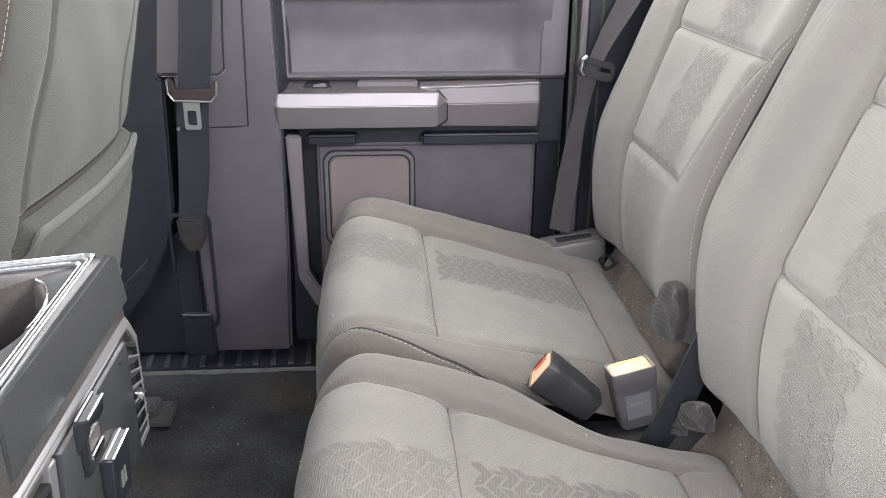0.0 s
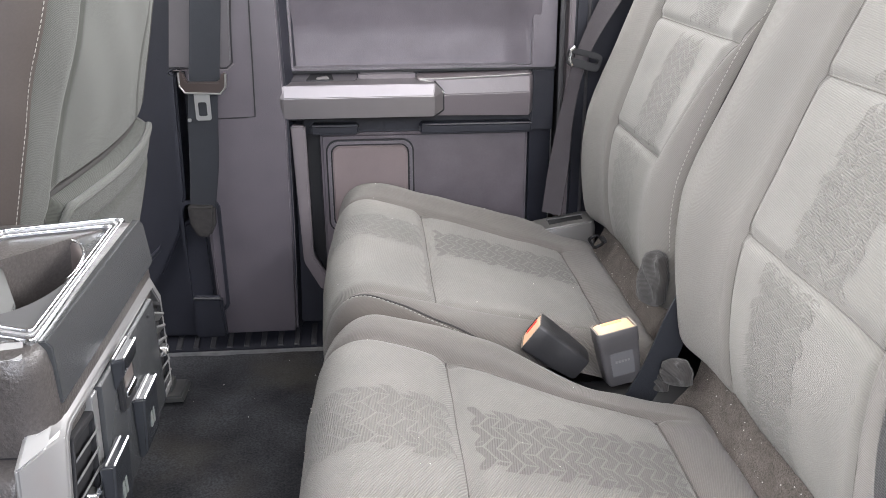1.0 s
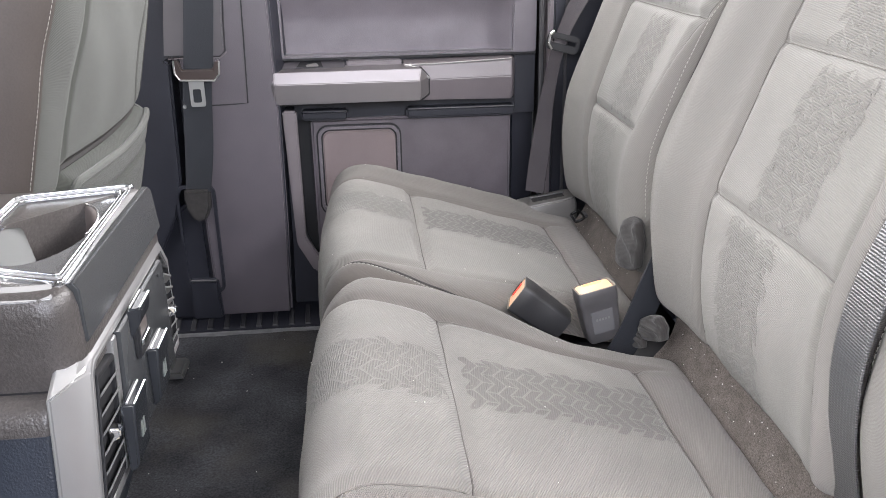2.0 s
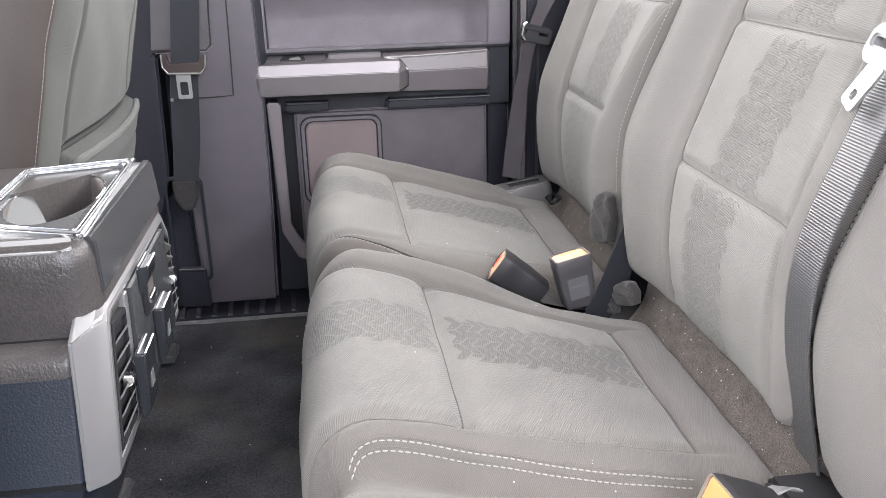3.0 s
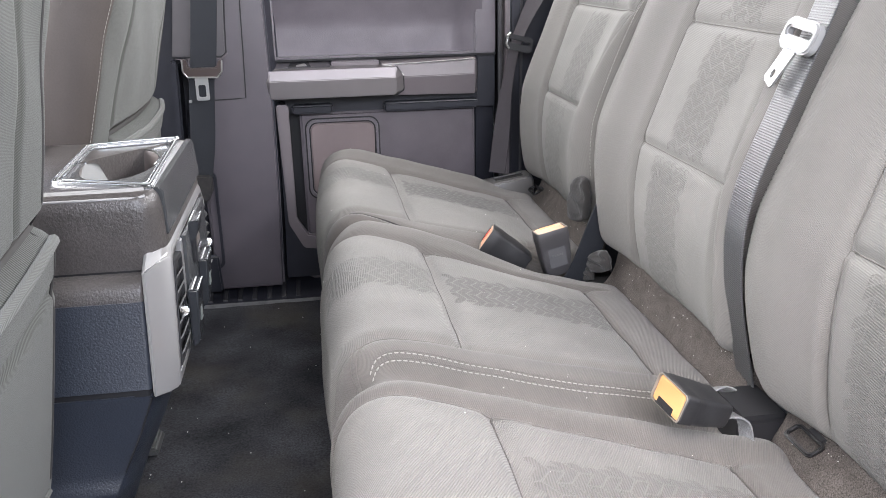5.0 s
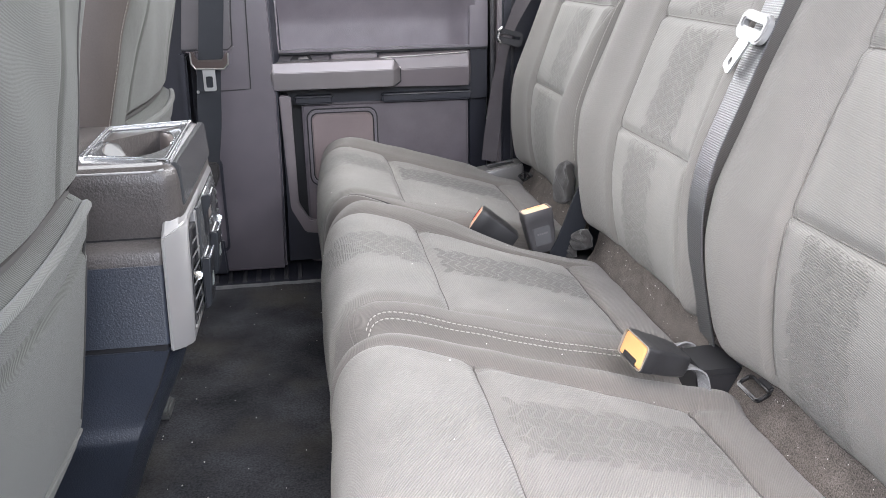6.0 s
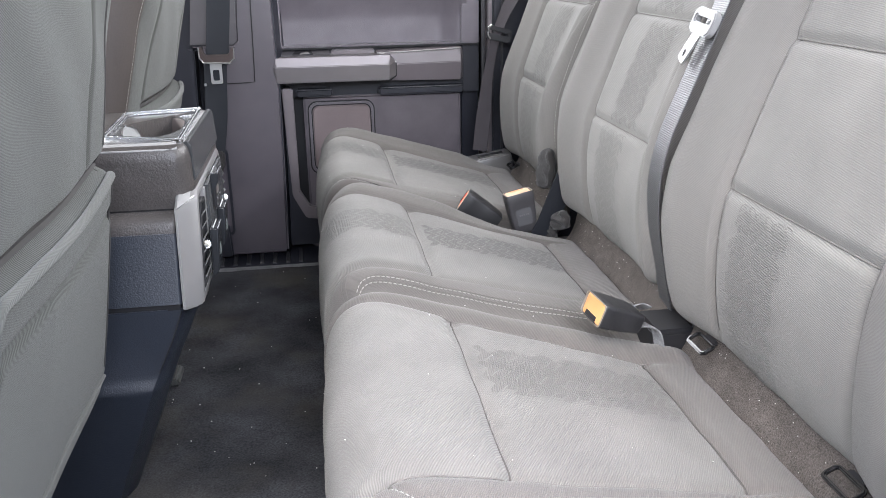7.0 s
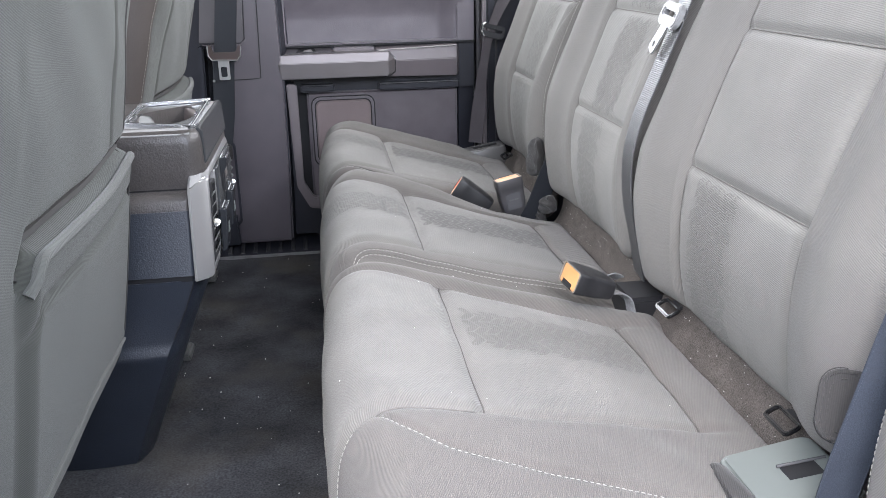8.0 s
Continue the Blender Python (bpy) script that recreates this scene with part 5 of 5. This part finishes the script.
# ---------------------------------------------------------------- rear belts and buckles
def buckle(name_label, origin, along, up, length, width, depth, cap, slot, shell, plate=True, group="belt buckles"):
    """A buckle head: x runs to its mouth, y its width, z its thickness. The button sits inside a thin raised lip, the slot at its foot."""
    ob = thing("belt_buckle", name_label, "belt buckle", group, at=origin)
    m = axes(origin, along, up)
    w, d = width / 2, depth / 2

    def section(x, k, r):
        return [(x, p, q) for p, q in rounded(-w * k, w * k, -d * k, d * k, r, 3)]

    secs = [section(x, k, 0.0045) for x, k in ((0.0, 0.7), (length * 0.06, 0.82), (length * 0.45, 0.94), (length * 0.74, 0.97), (length * 0.76, 1.0), (length * 0.985, 1.0), (length, 0.975))]
    secs += [section(length, 0.9, 0.003), section(length - 0.005, 0.88, 0.003)]
    part("housing", moved(loft(secs), m), shell, ob, "", True, 35)
    part("mouth_lip", moved(loft([section(length - 0.0012, 0.99, 0.0045), section(length + 0.0006, 0.965, 0.0043), section(length + 0.0006, 0.9, 0.0035), section(length - 0.0012, 0.88, 0.003)], caps=False), m), LIP, ob, "pale worn lip round the mouth")
    part("release_button", moved(loft([section(length - 0.0049, 0.87, 0.003), section(length - 0.001, 0.86, 0.003), section(length + 0.0003, 0.8, 0.003)]), m), cap, ob, "orange release button")
    part("tongue_slot", moved(box(length - 0.003, length + 0.0009, -w * 0.5, w * 0.5, -d * 0.8, -d * 0.4, 0.0004), m), slot, ob, "tongue slot")
    part("slot_guard", moved(box(length - 0.003, length + 0.0016, -w * 0.56, w * 0.56, -d * 0.9, -d * 0.8, 0.0004), m), shell, ob)
    if plate:
        part("face_plate", moved(loft([[(length * 0.2, -w * 0.55, d * 0.86), (length * 0.62, -w * 0.55, d * 0.92), (length * 0.62, w * 0.55, d * 0.92), (length * 0.2, w * 0.55, d * 0.86)],
                                       [(length * 0.2, -w * 0.55, d * 0.9 + 0.0006), (length * 0.62, -w * 0.55, d * 0.965 + 0.0006), (length * 0.62, w * 0.55, d * 0.965 + 0.0006), (length * 0.2, w * 0.55, d * 0.9 + 0.0006)]]), m), GLOSS, ob, "smooth dark face plate")
        for k in range(5):
            part("face_mark", moved(box(length * 0.44, length * 0.48, -w * 0.36 + k * w * 0.15, -w * 0.26 + k * w * 0.15, d * 0.93, d * 0.95 + 0.0009, 0), m), FAINT, ob, "faint embossed bar")
    return ob


LIP = material("worn_lip_plastic", (0.2, 0.17, 0.14), 0.4, vary=0.2, scale=90)
BELT_BLUE = material("blue_grey_webbing", (0.034, 0.041, 0.056), 0.6, vary=0.12, bump=0.6, bump_scale=900, grain=0.2, spec=0.4)
PALE_WEB = material("pale_webbing", (0.2, 0.2, 0.205), 0.6, vary=0.25, scale=80, bump=0.6, bump_scale=900, grain=0.3)
BUCKLE = material("buckle_plastic", (0.02, 0.02, 0.022), 0.5, vary=0.08, bump=0.2)
GREY_BUCKLE = material("grey_buckle_plastic", (0.055, 0.053, 0.056), 0.42, vary=0.08, bump=0.2)
AMBER_EDGE = material("amber_edge_plastic", (0.85, 0.42, 0.2), 0.45, vary=0.04)
FAINT = material("faint_embossing", (0.12, 0.12, 0.12), 0.5, vary=0.05)
AMBER = material("pale_amber_plastic", (0.8, 0.48, 0.3), 0.45, vary=0.04)
buckle("grey belt buckle standing upright between the cushions", (0.345, 0.872, 0.235), (-0.2, 0.02, 1.0), (0.1, -1.0, 0.0), 0.072, 0.05, 0.03, AMBER, AMBER_EDGE, GREY_BUCKLE)
buckle("black belt buckle leaning forward between the cushions", (0.299, 0.886, 0.248), (-0.85, 0.22, 0.6), (-0.3, -0.9, 0.1), 0.074, 0.04, 0.04, AMBER, RED, BUCKLE, False)
buckle("black belt buckle with orange button lying on the bench", (0.353, 0.351, 0.286), (-0.93, -0.12, 0.34), (0.34, 0.0, 0.93), 0.058, 0.053, 0.029, ORANGE, BLACK, BUCKLE, False)
tab = thing("buckle_strap", "grey webbing loop behind the orange buckle", "strap", "buckle straps", at=(0.39, 0.36, 0.25))
part("webbing", ribbon([(0.352, 0.348, 0.28), (0.368, 0.352, 0.277), (0.382, 0.356, 0.266), (0.39, 0.359, 0.24)], [(0.003, -0.009, 0)] * 4), PALE_WEB, tab)
part("webbing_fold", ribbon([(0.35, 0.372, 0.291), (0.366, 0.378, 0.292), (0.379, 0.383, 0.284)], [(0.003, -0.009, 0.005)] * 3), PALE_WEB, tab)


def belts():
    w = 0.0235
    centre = thing("rear_seat_belt", "grey-black belt over the centre backrest with bright tongue", "seat belt", "rear seat belts", at=(0.43, 0.45, 0.25))
    pts, wid = [(0.442, 0.452, 0.2), (0.436, 0.455, 0.25), (0.426, 0.458, 0.3), (0.414, 0.459, 0.36), (0.41, 0.459, 0.42), (0.42, 0.461, 0.475), (0.446, 0.464, 0.54), (0.473, 0.468, 0.605), (0.5, 0.473, 0.67), (0.545, 0.478, 0.77)], []
    for i in range(len(pts)):
        wid.append((0.0015, 0.0225, 0.0))
    part("webbing", ribbon(pts, wid, 0.0016), BELT_LIT, centre)
    tm = axes((0.466, 0.468, 0.617), (-0.32, 0.42, -0.85), (-0.9, 0.0, 0.4))
    part("tongue_loop", moved(tongue_loop(0.9), axes((0.466, 0.468, 0.617), (-0.36, 0.1, -0.92), (-0.9, 0.0, 0.4))), LOOP, centre, "pale grey plastic tongue loop")
    part("tongue_blade", moved(tongue_blade(), tm), STEEL, centre, "bright steel tongue blade")
    far = thing("rear_seat_belt", "black belt running down beside the single backrest", "seat belt", "rear seat belts", at=(0.4, 1.4, 0.25))
    part("webbing", ribbon([(0.36, 1.385, 0.27), (0.372, 1.398, 0.35), (0.388, 1.415, 0.45), (0.412, 1.425, 0.54), (0.465, 1.438, 0.64), (0.525, 1.45, 0.75)],
                           [(0.014, -0.012, 0)] * 2 + [(0.008, -0.014, 0)] * 2 + [(0.014, -0.018, 0)] * 2, 0.0016), BELT_GREY, far)
    part("tongue_loop", moved(tongue_loop(0.85), axes((0.41, 1.412, 0.53), (-0.25, -0.1, -0.95), (-0.1, -1, 0))), BLACK, far, "black tongue loop")
    part("loop_edge", tube([(0.392, 1.405, 0.55), (0.385, 1.402, 0.545), (0.383, 1.402, 0.53), (0.388, 1.402, 0.52)], 0.0025), CHROME, far, "bright loop edge")
    near = thing("rear_seat_belt", "blue-black belt beside the doorway end of the bench", "seat belt", "rear seat belts", at=(0.4, -0.12, 0.2))
    part("webbing", ribbon([(0.379, -0.115, 0.2), (0.385, -0.118, 0.28), (0.402, -0.12, 0.36), (0.424, -0.118, 0.44), (0.456, -0.12, 0.54), (0.506, -0.13, 0.7)], [(0.0135, -0.004, -0.004)] * 6, 0.0016), BELT_BLUE, near)
    for k in (-1, 1):
        edge = smooth_path([(0.379, -0.115, 0.2), (0.385, -0.118, 0.28), (0.402, -0.12, 0.36), (0.424, -0.118, 0.44), (0.456, -0.12, 0.54), (0.506, -0.13, 0.7)], 0.01)
        part("selvedge", tube([(x + k * 0.0135, y - k * 0.004, z - k * 0.004) for x, y, z in edge], 0.0013, 6), BELT_BLUE, near)


def tongue_loop(k=1.0):
    bm = ring([(x * k, z * k) for x, z in rounded(-0.016, 0.02, -0.034, 0.034, 0.012)], [(x * k, z * k) for x, z in rounded(-0.004, 0.004, -0.026, 0.026, 0.003)], -0.005, 0.005, 0.002)
    return moved(bm, Matrix.Rotation(radians(90), 4, "X"))


def tongue_blade():
    bm = ring(rounded(0.014, 0.058, -0.011, 0.011, 0.005), rounded(0.042, 0.051, -0.004, 0.004, 0.003), -0.0015, 0.0015, 0.0005)
    return moved(bm, Matrix.Rotation(radians(90), 4, "X"))


LOOP = material("tongue_loop_plastic", (0.24, 0.24, 0.24), 0.35, vary=0.05)
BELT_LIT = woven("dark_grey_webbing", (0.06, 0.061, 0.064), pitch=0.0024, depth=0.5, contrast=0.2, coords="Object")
for nd in BELT_LIT.node_tree.nodes:
    if nd.type == "TEX_WAVE":
        nd.bands_direction = "Z"
BELT_LIT.node_tree.nodes["Principled BSDF"].inputs["Roughness"].default_value = 0.4
BELT_LIT.node_tree.nodes["Principled BSDF"].inputs["Specular IOR Level"].default_value = 1.0
BELT_LIT.node_tree.nodes["Principled BSDF"].inputs["Coat Weight"].default_value = 0.4
BELT_LIT.node_tree.nodes["Principled BSDF"].inputs["Sheen Weight"].default_value = 0.0
BELT_LIT.node_tree.nodes["Principled BSDF"].inputs["Coat Roughness"].default_value = 0.4
belts()


# ---------------------------------------------------------------- small fittings on the bench
def latch(y, x=0.424, z=0.264):
    """A rectangular wire loop that leans on the felt."""
    ob = thing("latch_anchor", "black wire child-seat anchor on the felt strip", "seat anchor", "child-seat anchors", at=(x, y, z))
    out = rounded(-0.01, 0.01, -0.0225, 0.0225, 0.006, 5)
    inn = rounded(-0.006, 0.0065, -0.0185, 0.0185, 0.003, 5)
    x, z = x - 0.006, z + 0.003
    part("loop", moved(ring(out, [(p, q) for p, q in inn], -0.0025, 0.0025, 0.0014), axes((x, y, z), (0.88, 0, 0.47), (-0.47, 0, 0.88)) @ Matrix.Rotation(radians(90), 4, "X")), GLOSSBLACK, ob)
    part("socket", moved(box(0.007, 0.016, -0.013, 0.013, -0.006, -0.001, 0.002), axes((x, y, z), (0.88, 0, 0.47), (-0.47, 0, 0.88))), BLACK, ob)


GLOSSBLACK = material("gloss_black_wire", (0.01, 0.01, 0.011), 0.18, vary=0.05)
latch(0.31)
latch(0.025)
latch(1.275, 0.418, 0.255)


BRIGHT_PALE = material("light_grey_plastic", (0.1, 0.096, 0.093), 0.3, vary=0.05)


def bezel(y0, y1, label):
    ob = thing("plastic_bezel", label, "belt bezel", "belt bezels", at=(0.37, (y0 + y1) / 2, 0.2))
    o = rounded(0.318 if y1 > y0 else 0.336, 0.43, 0, abs(y1 - y0), 0.012)
    sgn = 1 if y1 > y0 else -1
    lowr = [(x, y0 + sgn * q, 0.2 + 0.0 * x) for x, q in o]
    c = Vector((0.375, (y0 + y1) / 2))
    up = [((x - c.x) * 0.9 + c.x, (y - c.y) * 0.85 + c.y, 0.262 + 0.16 * (x - 0.37)) for x, y, _ in lowr]
    part("shell", loft([lowr, [((x - c.x) * 0.97 + c.x, (y - c.y) * 0.95 + c.y, 0.25 + 0.16 * (x - 0.37)) for x, y, _ in lowr], up], 0.003, 3), PALE if y1 < 0.5 else BRIGHT_PALE, ob)
    top = lambda x: 0.262 + 0.16 * (x - 0.37)
    xa, xb = (0.352, 0.41) if y1 > y0 else (0.378, 0.418)
    part("slot", loft([[(xa, c.y - 0.009, top(xa) - 0.004), (xb, c.y - 0.012, top(xb) - 0.004), (xb, c.y + 0.008, top(xb) - 0.004), (xa, c.y + 0.01, top(xa) - 0.004)],
                       [(xa, c.y - 0.009, top(xa) + 0.0006), (xb, c.y - 0.012, top(xb) + 0.0006), (xb, c.y + 0.008, top(xb) + 0.0006), (xa, c.y + 0.01, top(xa) + 0.0006)]]), BLACK, ob, "black belt slot")
    part("slot_lip", tube([(xa - 0.002, c.y + 0.011, top(xa) + 0.001), (xb + 0.002, c.y + 0.009, top(xb) + 0.001)], 0.0016, 6), GLOSS, ob)
    return ob


bezel(1.335, 1.402, "grey plastic belt bezel beside the single backrest")
bezel(0.0, -0.11, "pale grey plastic belt bezel at the doorway end of the bench")


def cloth_leaf(name, label, corners, bulge, cloth=None, fold=0.0):
    """A soft quilted flap over four corners (upper left, upper right, lower right, lower left), with a rolled, stitched rim."""
    ob = thing(name, label, "cloth tab", at=tuple(sum(c[k] for c in corners) / 4 for k in range(3)))
    ul, ur, lr, ll = [Vector(c) for c in corners]
    face = (ur - ll).cross(ul - lr).normalized()
    if face.x > 0:
        face.negate()
    n = 25
    bm = bmesh.new()
    rows = {1: [], -1: []}
    for side in (1, -1):
        for i in range(n):
            row = []
            for j in range(n):
                u, v = 2 * j / (n - 1) - 1, 2 * i / (n - 1) - 1
                a, b = u * math.sqrt(1 - v * v * 0.36), v * math.sqrt(1 - u * u * 0.36)
                p = (ul * (1 - a) * (1 + b) + ur * (1 + a) * (1 + b) + lr * (1 + a) * (1 - b) + ll * (1 - a) * (1 - b)) / 4
                rim = max(abs(u), abs(v))
                puff = math.sqrt(max(0.0, 1 - rim ** 6)) * (1 - 0.25 * math.exp(-((rim - 0.78) / 0.06) ** 2))
                crease = fold * math.sin(5 * a + 3 * b + 2 * math.sin(3 * b)) * (1 - rim ** 4)
                row.append(bm.verts.new(p + face * (side * bulge * puff + crease)))
            rows[side].append(row)
        for a, b in zip(rows[side], rows[side][1:]):
            for j in range(n - 1):
                bm.faces.new((a[j], a[j + 1], b[j + 1], b[j]))
    bmesh.ops.remove_doubles(bm, verts=bm.verts[:], dist=1e-5)
    part("tab_cloth", bm, cloth or TAB, ob, "", True, 70)
    return ob


cloth_leaf("cloth_tab", "folded grey cloth tab at the foot of the centre backrest", [(0.394, 0.872, 0.262), (0.404, 0.826, 0.286), (0.41, 0.812, 0.252), (0.392, 0.868, 0.232)], 0.008, TAB, 0.003)
cloth_leaf("cloth_tab", "small gathered cloth end beside the buckle straps", [(0.384, 0.893, 0.236), (0.394, 0.862, 0.246), (0.396, 0.848, 0.226), (0.38, 0.886, 0.214)], 0.006, TAB, 0.002)
cloth_leaf("cloth_flap", "dark grey cloth flap at the foot of the single backrest", [(0.408, 1.004, 0.352), (0.414, 0.948, 0.366), (0.412, 0.936, 0.29), (0.404, 1.03, 0.268)], 0.009, TAB, 0.003)


def near_flap():
    """A stitched pull flap that stands out from the corner of the outer backrest."""
    ob = thing("cloth_flap", "grey cloth pull flap with stitched edge beside the outer backrest", "cloth tab", at=(0.42, -0.06, 0.3))
    m = axes((0.408, -0.086, 0.342), (0.8, -0.6, 0.0), (-0.52, -0.7, 0.42)) @ Matrix.Rotation(radians(90), 4, "X")
    bm = prism(rounded(-0.025, 0.027, -0.031, 0.031, 0.017, 8), -0.006, 0.006, 0.004, 4)
    part("flap_body", moved(bm, m), FLAP_CLOTH, ob)
    part("flap_fold", moved(tube([(x, 0.0055, -z) for x, z in rounded(-0.022, 0.024, -0.028, 0.028, 0.015, 8)[6:30]], 0.0022, 8), m), FLAP_CLOTH, ob)
    edge = smooth_line(rounded(-0.0155, 0.0185, -0.022, 0.022, 0.011, 8)[9:27], 0.003)
    for k in range(0, len(edge) - 1, 2):
        (xa, za), (xb, zb) = edge[k], edge[k + 1]
        if math.hypot(xb - xa, zb - za) > 0.0012:
            part("stitch", moved(tube([(xa, 0.0063, -za), (xb, 0.0063, -zb)], 0.0006, 4), m), PIPING, ob)


near_flap()
cloth_leaf("cloth_tab", "gathered grey cloth end of the bench cushion", [(0.336, -0.01, 0.26), (0.342, -0.115, 0.258), (0.33, -0.115, 0.235), (0.326, -0.005, 0.235)], 0.007, FLAP_CLOTH, 0.002)


def side_bolster():
    body = Pillow([(0.4, 0.12), (0.385, 0.25), (0.385, 0.35), (0.4, 0.43), (0.44, 0.55), (0.5, 0.68), (0.56, 0.68), (0.54, 0.4), (0.5, 0.12)], -0.22, -0.135, 0.03, 0.005)
    ob = thing("side_bolster", "grey cloth bolster panel beside the bench", "bolster", at=(0.45, -0.17, 0.12))
    body.build([("bolster_body", CLOTH, "")], ob)
    stitches("stitching", body, [(0.06, -0.15), (0.13, -0.15), (0.22, -0.15), (0.32, -0.15)], ob, "pale edge stitching")


side_bolster()

# dark straps that hold the centre buckles
strap = thing("buckle_strap", "dark webbing strap between centre cushions and backrest", "strap", at=(0.4, 0.87, 0.22))
part("webbing", ribbon([(0.362, 0.862, 0.21), (0.385, 0.868, 0.25), (0.415, 0.885, 0.31), (0.44, 0.9, 0.35)], [(0.019, 0.006, -0.008)] * 4, 0.002), BELT, strap)
# black blocks stand in for the deep shade in the seat gaps
well = thing("gap_shade", "black blocks painting the dark gaps between the cushions", "hollow", at=(0.33, 0.885, 0.06))
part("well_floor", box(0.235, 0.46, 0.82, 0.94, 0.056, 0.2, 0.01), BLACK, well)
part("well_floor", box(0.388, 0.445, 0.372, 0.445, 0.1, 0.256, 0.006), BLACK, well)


# stray lint on the bench
def seat_lint():
    rng = random.Random(77)
    for body, y0, y1, n, owner in ((bench_cushion.body, 0.0, 0.85, 45, bench_cushion.ob), (far_cushion.body, 0.95, 1.36, 25, far_cushion.ob)):
        bm = bmesh.new()
        for _ in range(n):
            s, y = rng.uniform(0.12, 0.62), rng.uniform(y0, y1)
            p = body.at(s, y, 0.0004)
            bmesh.ops.create_icosphere(bm, subdivisions=1, radius=rng.uniform(0.0003, 0.0008), matrix=Matrix.Translation(Vector(p)))
        tagged(part("lint", bm, LINT, owner, "pale specks of lint"), kind="stuff")
    bm = bmesh.new()
    for _ in range(45):
        x, y = rng.uniform(-0.28, 0.0), rng.uniform(-0.1, 1.4)
        bmesh.ops.create_icosphere(bm, subdivisions=1, radius=rng.uniform(0.0005, 0.0013), matrix=Matrix.Translation((x, y, 0.0015)))
    tagged(part("floor_lint", bm, LINT, None), "pale specks of lint on the carpet", "lint", kind="stuff")


seat_lint()
